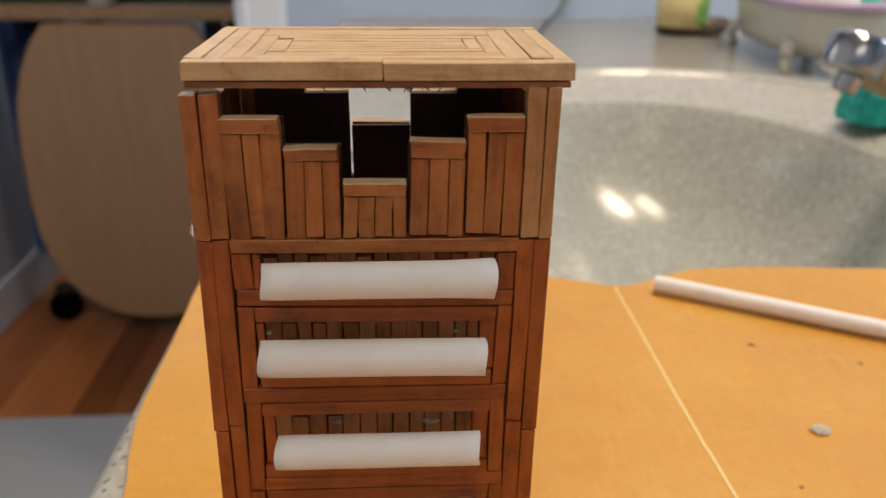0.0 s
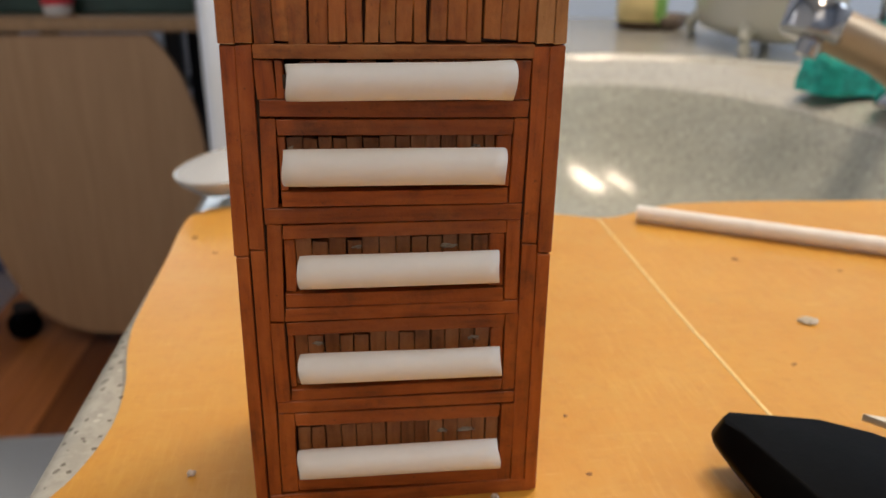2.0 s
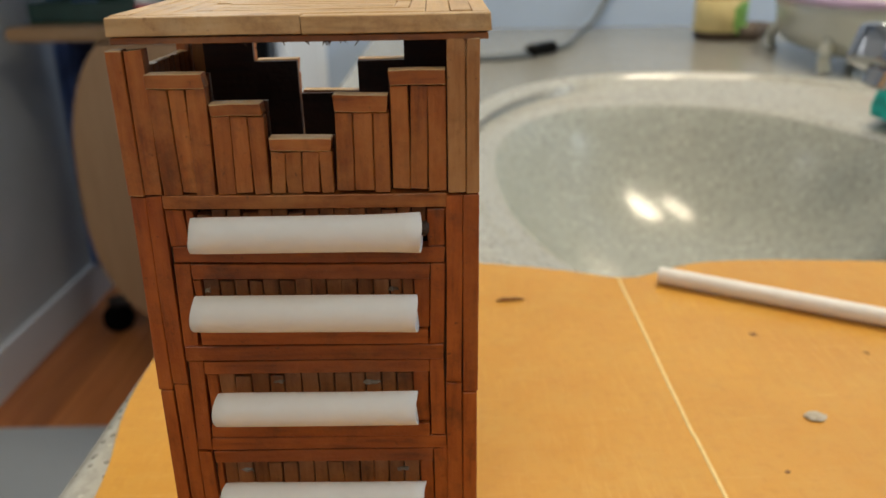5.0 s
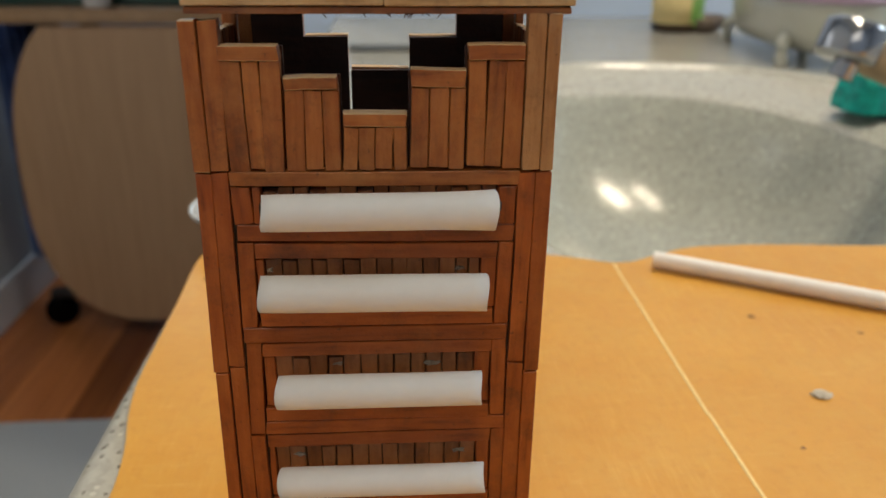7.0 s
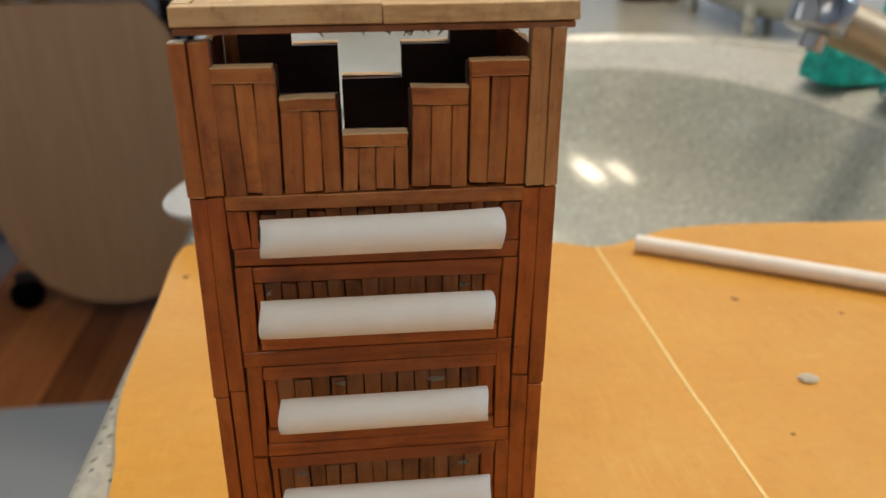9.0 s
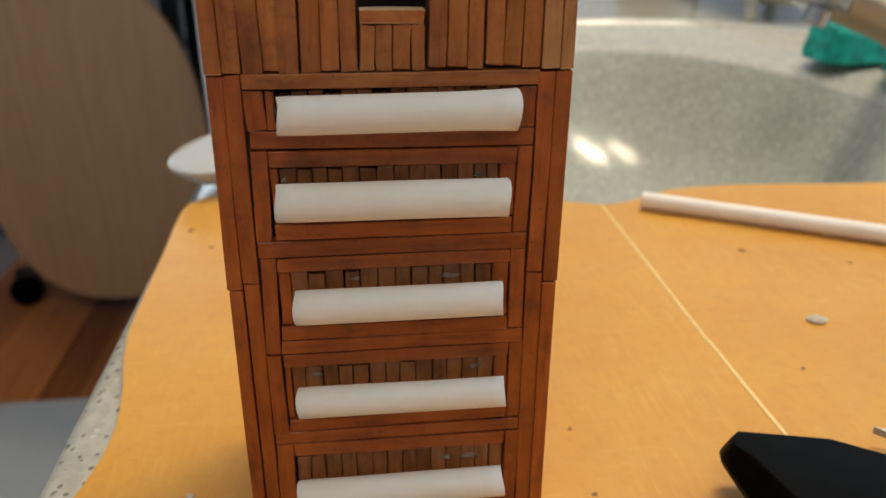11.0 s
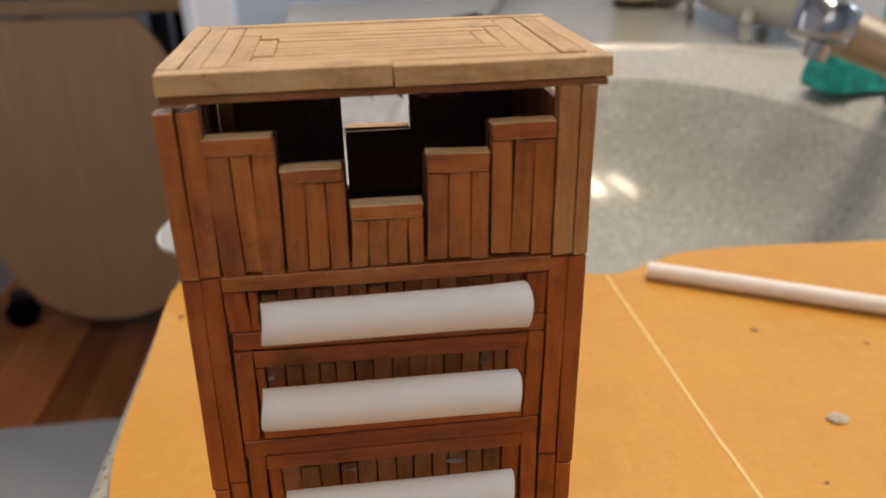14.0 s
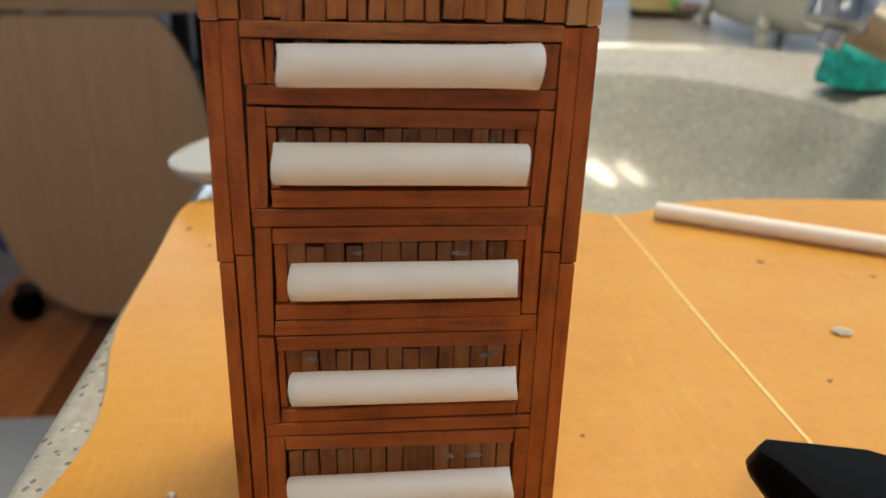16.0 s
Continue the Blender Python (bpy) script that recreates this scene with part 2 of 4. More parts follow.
clear_glass = glass_material()


# ---- builders ----
def mesh_from(name, bm, material, smooth=False):
    me = bpy.data.meshes.new(name)
    bm.to_mesh(me)
    bm.free()
    if material:
        me.materials.append(material)
    if smooth:
        for p in me.polygons:
            p.use_smooth = True
    return me


def part(name, bm, material, parent, label="", smooth=False):
    ob = new(name, mesh_from(name, bm, material, smooth))
    ob.parent = parent
    if label:
        ob["label"] = label
    return ob


def thing(name, bm, material, label, category, group="", kind="", smooth=False):
    return tagged(new(name, mesh_from(name, bm, material, smooth) if bm else None), label, category, group, kind)


def box(x0, x1, y0, y1, z0, z1, bevel=0.0, segments=1):
    bm = bmesh.new()
    bmesh.ops.create_cube(bm, size=1.0)
    for v in bm.verts:
        v.co = (x0 + (v.co.x + 0.5) * (x1 - x0), y0 + (v.co.y + 0.5) * (y1 - y0), z0 + (v.co.z + 0.5) * (z1 - z0))
    if bevel:
        bmesh.ops.bevel(bm, geom=bm.edges[:], offset=bevel, segments=segments, affect='EDGES')
    return bm


def prism(outline, z0, z1, bevel=0.0, segments=2):
    bm = bmesh.new()
    lo = [bm.verts.new((x, y, z0)) for x, y in outline]
    hi = [bm.verts.new((x, y, z1)) for x, y in outline]
    k = len(outline)
    bm.faces.new(lo[::-1])
    top = bm.faces.new(hi)
    for i in range(k):
        bm.faces.new((lo[i], lo[(i + 1) % k], hi[(i + 1) % k], hi[i]))
    if bevel:
        bmesh.ops.bevel(bm, geom=list(top.edges), offset=bevel, segments=segments, affect='EDGES')
    bmesh.ops.recalc_face_normals(bm, faces=bm.faces)
    return bm


def lathe(profile, steps=32, squash=(1, 1), caps=True):
    """A turned body from (radius, height) pairs."""
    bm = bmesh.new()
    rings = [[bm.verts.new((r * math.cos(a) * squash[0], r * math.sin(a) * squash[1], h))
              for a in (2 * math.pi * i / steps for i in range(steps))] for r, h in profile]
    for a, b in zip(rings, rings[1:]):
        for i in range(steps):
            bm.faces.new((a[i], a[(i + 1) % steps], b[(i + 1) % steps], b[i]))
    if caps:
        bm.faces.new(rings[0][::-1])
        bm.faces.new(rings[-1])
    bmesh.ops.recalc_face_normals(bm, faces=bm.faces)
    return bm


def moved(bm, m):
    bmesh.ops.transform(bm, matrix=m, verts=bm.verts)
    return bm


def joined(*bms):
    out = bms[0]
    for b in bms[1:]:
        me = bpy.data.meshes.new("tmp")
        b.to_mesh(me)
        b.free()
        out.from_mesh(me)
        bpy.data.meshes.remove(me)
    return out


def smooth_path(points, k=8):
    """A Catmull-Rom line through the points."""
    p = [Vector(q) for q in points]
    p = [p[0] * 2 - p[1]] + p + [p[-1] * 2 - p[-2]]
    out = []
    for a, b, c, d in zip(p, p[1:], p[2:], p[3:]):
        for i in range(k):
            t = i / k
            out.append(0.5 * (2 * b + (c - a) * t + (2 * a - 5 * b + 4 * c - d) * t * t + (3 * b - a - 3 * c + d) * t ** 3))
    out.append(p[-2])
    return out


def tube(points, radius, sides=12, flat=1.0):
    """A round bar along a line; radius is a number or one for each point."""
    bm = bmesh.new()
    pts = [Vector(p) for p in points]
    radii = radius if isinstance(radius, (list, tuple)) else [radius] * len(pts)
    rings = []
    for i, p in enumerate(pts):
        d = (pts[min(i + 1, len(pts) - 1)] - pts[max(i - 1, 0)]).normalized()
        up = Vector((0, 0, 1)) if abs(d.z) < 0.95 else Vector((0, 1, 0))
        s = d.cross(up).normalized()
        u = s.cross(d)
        rings.append([bm.verts.new(p + radii[i] * (math.cos(a) * s + flat * math.sin(a) * u))
                      for a in (2 * math.pi * j / sides for j in range(sides))])
    for a, b in zip(rings, rings[1:]):
        for j in range(sides):
            bm.faces.new((a[j], a[(j + 1) % sides], b[(j + 1) % sides], b[j]))
    bm.faces.new(rings[0][::-1])
    bm.faces.new(rings[-1])
    bmesh.ops.recalc_face_normals(bm, faces=bm.faces)
    return bm


# ---- structure ----
FLOOR, CEIL, COUNTER = -0.90, 1.50, -0.002


def wall(name, x0, x1, y0, y1, z0, z1, material, label):
    return thing(name, box(x0, x1, y0, y1, z0, z1), material, label, "wall", kind="structure")


floor = thing("floor", box(-1.2, 1.7, -1.7, 3.4, FLOOR - 0.06, FLOOR - 0.012), cabinet_paint, "varnished red-brown fir plank floor", "floor", kind="structure")
thing("ceiling", box(-1.2, 1.7, -1.7, 3.4, CEIL, CEIL + 0.08), ceiling_paint, "plain white painted kitchen ceiling", "ceiling", kind="structure")
wall("wall_west", -1.15, -1.05, -1.6, 3.2, FLOOR, CEIL, beige_paint, "warm grey painted wall beside the doorway")
wall("wall_north", -0.14, 1.6, 1.10, 1.20, FLOOR, CEIL, wall_paint, "pale blue grey painted wall behind the counter")
wall("wall_north_far", -1.15, 1.6, 3.2, 3.3, FLOOR, CEIL, beige_paint, "warm grey wall of the next room")
wall("wall_south", -1.15, 1.6, -1.70, -1.60, FLOOR, CEIL, wall_paint, "pale painted wall at the back of the kitchen")
wall("wall_east", 1.60, 1.70, -1.7, 3.3, FLOOR, CEIL, wall_paint, "pale painted wall beside the sink")
wall("wall_lintel", -1.05, -0.14, 1.10, 1.20, 1.15, CEIL, wall_paint, "pale blue grey wall above the doorway")
thing("baseboard", box(-1.05, -1.035, -1.6, 3.2, FLOOR, FLOOR + 0.12, 0.003), white_paint, "white painted baseboard along the wall", "baseboard", kind="structure")
thing("trim", joined(box(-0.200, -0.133, 1.085, 1.215, FLOOR, 1.15, 0.006, 2), box(-0.190, -0.182, 1.080, 1.086, FLOOR, 1.15)), white_paint,
      "white painted door casing at the wall end", "door casing", kind="structure")

# floor planks
for i, x in enumerate(np.arange(-1.05, 0.2, 0.083)):
    k = float(x)
    ob = new("plank", mesh_from("plank", box(k + 0.0006, k + 0.0824, -0.4 + 0.1 * (i % 3), 3.2, FLOOR - 0.012, FLOOR, 0.0012), floor_wood))
    ob.parent = floor
rug = thing("rug", box(-1.0, -0.12, -0.2, 1.505, FLOOR, FLOOR + 0.008, 0.003, 2), rug_grey, "light grey woven rug on the plank floor", "rug")

# counter with a round sink let into it
SX, SY = 0.172, 0.395


def oval(cx, cy, a, b, z, steps, power=2.25):
    pts = []
    for i in range(steps):
        t = 2 * math.pi * i / steps
        c, s = math.cos(t), math.sin(t)
        pts.append((cx + a * math.copysign(abs(c) ** (2 / power), c), cy + b * math.copysign(abs(s) ** (2 / power), s), z))
    return pts


def loft(rings, close_last=False):
    bm = bmesh.new()
    vs = [[bm.verts.new(p) for p in r] for r in rings]
    k = len(rings[0])
    for a, b in zip(vs, vs[1:]):
        for i in range(k):
            bm.faces.new((a[i], a[(i + 1) % k], b[(i + 1) % k], b[i]))
    if close_last:
        bm.faces.new(vs[-1])
    return bm


STEPS = 128
OX, OY = 0.200, 0.36
X0, X1, Y0, Y1 = -0.058, 1.60, -0.35, 1.10


def to_rect(cx, cy, x0, x1, y0, y1, z, steps):
    pts = []
    for i in range(steps):
        t = 2 * math.pi * i / steps
        c, s = math.cos(t), math.sin(t)
        k = min(((x1 - cx) if c > 0 else (cx - x0)) / max(abs(c), 1e-9), ((y1 - cy) if s > 0 else (cy - y0)) / max(abs(s), 1e-9))
        pts.append((cx + c * k, cy + s * k, z))
    # put the nearest ray of each corner right on it
    for X in (x0, x1):
        for Y in (y0, y1):
            j = min(range(steps), key=lambda q: (pts[q][0] - X) ** 2 + (pts[q][1] - Y) ** 2)
            pts[j] = (X, Y, z)
    return pts


rings = [to_rect(OX, OY, X0, X1, Y0, Y1, COUNTER - 0.036, STEPS), to_rect(OX, OY, X0 - 0.004, X1, Y0, Y1, COUNTER - 0.030, STEPS),
         to_rect(OX, OY, X0 - 0.004, X1, Y0, Y1, COUNTER - 0.005, STEPS), to_rect(OX, OY, X0 - 0.0025, X1, Y0, Y1, COUNTER - 0.0012, STEPS),
         to_rect(OX, OY, X0 + 0.001, X1, Y0, Y1, COUNTER, STEPS)]
for a, b, z in ((0.186, 0.294, 0.0), (0.181, 0.289, 0.0030), (0.1765, 0.2840, 0.0060), (0.1742, 0.2817, 0.0056), (0.1722, 0.2797, 0.0036), (0.1702, 0.2777, 0.0012), (0.167, 0.2745, 0.0002)):
    rings.append([(x, y, COUNTER - 0.0005 + (z + 0.0005) * min(1, max(0, (y - 0.27) / 0.06))) for x, y, _ in oval(OX, OY, a, b, 0, STEPS)])
for a, b, z in ((0.1390, 0.228, -0.0052), (0.1350, 0.219, -0.0074), (0.131, 0.212, -0.0080), (0.127, 0.205, -0.0094), (0.1225, 0.1985, -0.0125)):
    rings.append(oval(SX, SY, a, b, COUNTER + z, STEPS))
thing("countertop", loft(rings), counter_stone, "white speckled solid surface countertop around the sink", "countertop", kind="structure", smooth=True)
rings = [oval(SX, SY, a, b, COUNTER + z, STEPS) for a, b, z in
         ((0.1232, 0.1992, -0.0121), (0.1185, 0.193, -0.0185), (0.112, 0.184, -0.032), (0.102, 0.170, -0.051), (0.089, 0.151, -0.070),
          (0.072, 0.126, -0.087), (0.048, 0.088, -0.100), (0.02, 0.02, -0.106))]
sink = thing("sink", loft(rings, True), sink_stone, "grey speckled oval sink bowl set in the countertop", "sink", smooth=True)
part("drain", moved(lathe([(0.006, 0.0), (0.02, 0.001), (0.021, 0.0), (0.021, -0.004)], 24), pose(SX, SY, COUNTER - 0.1045)), chrome, sink, "chrome drain ring")
base = thing("base_cabinet", None, None, "plain laminate base cabinet under the countertop", "cabinet")
part("body", box(-0.045, -0.029, -0.30, 1.098, FLOOR, COUNTER - 0.037), cabinet_paint, base)
part("front_panel", box(-0.029, 1.598, -0.30, -0.284, FLOOR, COUNTER - 0.037), cabinet_paint, base)

# wall window frames behind and beside the camera, south and west added for fill
for name, m, hw in (("fill_window_south", pose(-0.35, -1.598, 0.95, 0, 0, 0), 0.52), ("window_2", pose(1.598, 0.30, 0.72, 0, 0, 90), 0.25), ("fill_window_west", pose(-1.048, 0.90, 0.40, 0, 0, -90), 0.18)):
    w = thing(name, None, None, "white window frame around a daylight or fill light", "window", kind="structure")
    w.matrix_world = m
    for n_, x0, x1, z0, z1 in (("jamb", -hw - 0.04, -hw, -0.5, 0.5), ("jamb", hw, hw + 0.04, -0.5, 0.5), ("head", -hw, hw, 0.46, 0.5), ("sill", -hw, hw, -0.5, -0.46)):
        part(n_, box(x0, x1, 0, 0.03, z0, z1, 0.003), white_paint, w)
for x, y, _ in LAMPS:
    lamp = thing("ceiling_lamp", None, None, "long white ceiling lamp over the kitchen counter", "lamp", group="ceiling lamps")
    lamp.matrix_world = pose(x, y, 1.5, 0, 0, 35)
    part("housing", box(-0.06, 0.06, -0.23, 0.23, -0.062, -0.002, 0.004), ceiling_paint, lamp)

# ---- cutting mat and what lies on it ----
EDGE = [(-0.056, -0.06), (-0.0575, 0.04), (-0.0575, 0.085), (-0.0562, 0.0955), (-0.0532, 0.1035), (-0.0513, 0.113), (-0.0509, 0.123), (-0.0524, 0.135),
        (-0.0545, 0.144), (-0.0564, 0.154), (-0.0577, 0.168), (-0.0585, 0.205), (-0.0595, 0.232), (-0.0585, 0.244), (-0.0545, 0.2505), (-0.045, 0.253), (0.0, 0.250), (0.040, 0.241),
        (0.056, 0.2362), (0.068, 0.2315), (0.0775, 0.2275), (0.087, 0.2305), (0.098, 0.2365), (0.110, 0.2405), (0.135, 0.2410), (0.180, 0.2375), (0.26, 0.235), (0.36, 0.233)]
outline = [(p.x, p.y) for p in smooth_path([(x, y, 0) for x, y in EDGE], 4)] + [(0.36, -0.06)]
thing("cutting_mat", prism(outline[::-1], COUNTER, 0.0, 0.0004), mat_orange, "worn orange cutting mat with scratches on the countertop", "cutting mat")
line = smooth_path([(0.0762, 0.2268, 0), (0.0752, 0.195, 0), (0.0742, 0.165, 0), (0.0735, 0.141, 0), (0.0737, 0.139, 0), (0.0733, 0.110, 0), (0.0735, 0.07, 0), (0.074, 0.02, 0)], 6)
thing("thread", tube([(p.x, p.y, 0.0001) for p in line], 0.00042, 8, 0.35), thread_yellow, "pale yellow thread lying straight across the mat", "thread")

# paper straw
a, b = Vector((0.0882, 0.2232, 0.0030)), Vector((0.260, 0.1185, 0.0026))
st = thing("paper_straw", None, None, "white paper straw lying on the orange mat", "straw")
d = (b - a).length
rot = (b - a).to_track_quat('X', 'Z').to_matrix().to_4x4()
shell = []
for r0, _, x0, _ in ((0.00255, 0, 0, 0), (0.00255, 0, d, 0), (0.0021, 0, d, 0), (0.0021, 0, 0, 0)):
    shell += [[(x0, r0 * math.cos(2 * math.pi * i / 24), r0 * math.sin(2 * math.pi * i / 24)) for i in range(24)]]
bm = loft(shell + shell[:1])
bmesh.ops.recalc_face_normals(bm, faces=bm.faces)
o = part("tube", moved(bm, Matrix.Translation(a) @ rot), straw_paper, st, smooth=False)
for p in o.data.polygons:
    p.use_smooth = len(p.vertices) == 4 and p.area > 1e-5

# black tool with a seam along its side
def tool_ring(side, back, rest, z, nose=0.0):
    """The outline of the handle, drawn in by so many millimetres on its long side, its back edge, the rest and its nose."""
    mid = [(0.0537, 0.0930), (0.0544, 0.0951), (0.0560, 0.0963), (0.0640, 0.0960), (0.0720, 0.0938), (0.0785, 0.0892), (0.0850, 0.0815),
           (0.1000, 0.0580), (0.1000, 0.0350), (0.0850, 0.0220), (0.0640, 0.0300), (0.0572, 0.0560), (0.0548, 0.0760), (0.0538, 0.0895)]
    out = []
    for k, (x, y) in enumerate(mid):
        if k < 3:
            x, y = x + (0.3 * side + 0.4 * nose) / 1000, y - (0.35 * back + nose) / 1000
        elif k < 7:
            x, y = x - 0.35 * back / 1000, y - (back + 0.3 * nose) / 1000
        elif k < 10:
            x -= rest / 1000
        else:
            x += side / 1000 * (1.0, 1.25, 1.0, 0.6)[k - 10]
            y -= nose / 1000 * (0, 0, 0.6, 0.95)[k - 10]
        out.append((x, y, z))
    return out


tool = thing("tool_handle", None, None, "black satin plastic tool handle lying on the mat", "tool")
bm = loft([tool_ring(9.5, 6, 6, 0.0, 13), tool_ring(8.0, 5, 5, 0.0006, 11), tool_ring(5.2, 3.4, 3, 0.0022, 6.5), tool_ring(2.0, 1.3, 1, 0.0042, 2.4), tool_ring(0.4, 0.3, 0.3, 0.0056, 0.5), tool_ring(0, 0, 0, 0.0064),
           tool_ring(0.3, 0.1, 0.2, 0.0071), tool_ring(4.3, 1.6, 2, 0.0098), tool_ring(4.75, 1.9, 2.3, 0.01005), tool_ring(5.3, 2.2, 3, 0.0101)], True)
bm.faces.new([v for v in bm.verts][:14][::-1])
bmesh.ops.recalc_face_normals(bm, faces=bm.faces)
part("body", bm, black_plastic, tool, smooth=True).data.set_sharp_from_angle(angle=radians(32))
part("seam", tube([(0.0556, 0.0830, 0.0045), (0.0566, 0.0700, 0.0043), (0.0585, 0.0540, 0.0042)], 0.00022, 6), dark_brown, tool)
part("blade_tip", prism([(0.0705, 0.0950), (0.0722, 0.0950), (0.0716, 0.0985)], 0.003, 0.0036), steel, tool, "small steel tip")

# slim scissor blade
bl = thing("scissors", None, None, "steel scissors with pointed blades lying on the mat", "scissors")
bm = loft([[(0, 0, -0.0002), (0, 0.0002, 0.0004), (0, 0, 0.0006), (0, -0.0002, 0)],
           [(0.012, -0.0012, -0.0004), (0.012, 0.0014, 0.0006), (0.012, 0.0004, 0.0012), (0.012, -0.0013, 0.0002)],
           [(0.034, -0.0026, -0.0006), (0.034, 0.0026, 0.0006), (0.034, 0.0012, 0.0016), (0.034, -0.0026, 0.0004)],
           [(0.070, -0.004, -0.0008), (0.070, 0.0038, 0.0006), (0.070, 0.002, 0.0018), (0.070, -0.004, 0.0004)]], True)
bm.faces.new(list(bm.verts)[:4][::-1])
bmesh.ops.recalc_face_normals(bm, faces=bm.faces)
part("blade", moved(bm, pose(0.0872, 0.1018, 0.0026, 0, 1.2, -35) @ Matrix.Diagonal((1, 1.7, 1.8, 1))), steel, bl, "pointed steel blade")
for s in (-1, 1):
    loop = [(0.082 + 0.014 * math.cos(t), s * 0.011 + 0.009 * math.sin(t), 0.004) for t in (2 * math.pi * i / 20 for i in range(21))]
    part("finger_loop", moved(tube(loop, 0.0026, 8), pose(0.0868, 0.1030, -0.0012, 0, 0, -35)), black_plastic, bl, "black plastic finger loop")


def lump(seed, rx, ry, rz, rough=0.35, steps=2):
    bm = bmesh.new()
    bmesh.ops.create_icosphere(bm, subdivisions=steps, radius=1.0)
    for v in bm.verts:
        k = 1 + rough * noise.noise(v.co * 1.7 + Vector((seed * 3.1, seed, 0)))
        v.co = Vector((v.co.x * rx * k, v.co.y * ry * k, max(-0.5, v.co.z) * rz * k))
    zmin = min(v.co.z for v in bm.verts)
    for v in bm.verts:
        v.co.z -= zmin
    return bm


def scrap(name, x, y, bm, material, label, category, rz=0, group=""):
    ob = thing(name, bm, material, label, category, group)
    ob.matrix_world = pose(x, y, 0.0, 0, 0, rz)
    return ob


scrap("putty_piece", 0.0072, 0.0822, lump(1, 0.0024, 0.0046, 0.0007, 0.25, 3), putty_grey, "grey flat piece of putty on the mat", "putty", -8)
scrap("paper_chip", 0.1030, 0.1460, lump(2, 0.0024, 0.0018, 0.0007, 0.3), chip_pale, "small pale chip lying on the mat", "chip")
for i, (x, y, s) in enumerate(((-0.006, 0.0822, 1.1), (0.0152, 0.0803, 0.7), (0.0248, 0.0826, 0.9), (0.0262, 0.0788, 0.6), (0.0165, 0.0905, 0.6), (-0.0335, 0.102, 0.7))):
    bm = lump(5 + i, 0.0011 * s, 0.0008 * s, 0.0008 * s, 0.9)
    scrap("foil_scrap", x, y, bm, foil, "tiny torn scrap of silvery foil on the mat", "scrap", 40 * i, "foil scraps")
for i, (x, y, s) in enumerate(((0.0334, 0.0948, 0.6), (0.0341, 0.1126, 0.6), (0.1300, 0.1755, 0.9), (0.0886, 0.1268, 0.7), (-0.0510, 0.0972, 0.7), (0.1045, 0.187, 1.3), (-0.0535, 0.222, 1.2), (-0.0455, 0.208, 0.9))):
    bm = lump(21 + i, 0.0009 * s, 0.0007 * s, 0.00014 * s, 0.6)
    scrap("crumb", x, y, bm, crumb_brown, "tiny brown crumb on the orange mat", "crumb", 70 * i, "crumbs")

sliver = tube([(0.0355, 0.2112, 0.0004), (0.0372, 0.2115, 0.0007), (0.0420, 0.2120, 0.0006), (0.0442, 0.2122, 0.0003)], [0.0002, 0.0006, 0.0005, 0.0002], 7)
thing("wood_sliver", sliver, crumb_brown, "thin brown sliver of wood lying on the mat", "sliver")

# white plastic spoon behind the tower
sp = thing("plastic_spoon", None, None, "white plastic spoon lying at the counter edge", "spoon")
bowl = []
for j, (k, z) in enumerate(((0.02, 0.0012), (0.4, 0.0016), (0.75, 0.0034), (0.95, 0.0062), (1.0, 0.0072), (1.0, 0.0080), (0.94, 0.0070), (0.72, 0.0042), (0.4, 0.0024), (0.02, 0.002))):
    bowl.append([(0.034 * k * math.cos(t) * (1.0 + 0.10 * math.cos(t)), 0.0175 * k * math.sin(t), 1.5 * z) for t in (2 * math.pi * i / 28 for i in range(28))])
part("bowl", moved(loft(bowl), pose(-0.0472, 0.277, COUNTER, 0, 0, 70)), spoon_white, sp, smooth=True)
part("handle", tube([(-0.0362, 0.308, 0.0055), (-0.029, 0.342, 0.006), (-0.012, 0.410, 0.003), (0.0, 0.435, 0.0008)], [0.0045, 0.003, 0.0035, 0.0045], 10, 0.45), spoon_white, sp, smooth=True)

# ---- the tower of matchsticks ----
rng = random.Random(7)
tower = thing("matchstick_tower", None, None, "brown matchstick tower with a flat lid on the mat", "model tower")
# it leans a little towards the open side of the room
tower.matrix_world = pose(0.0, 0.0918, -0.0002, 1.27)
BEV = 0.00009


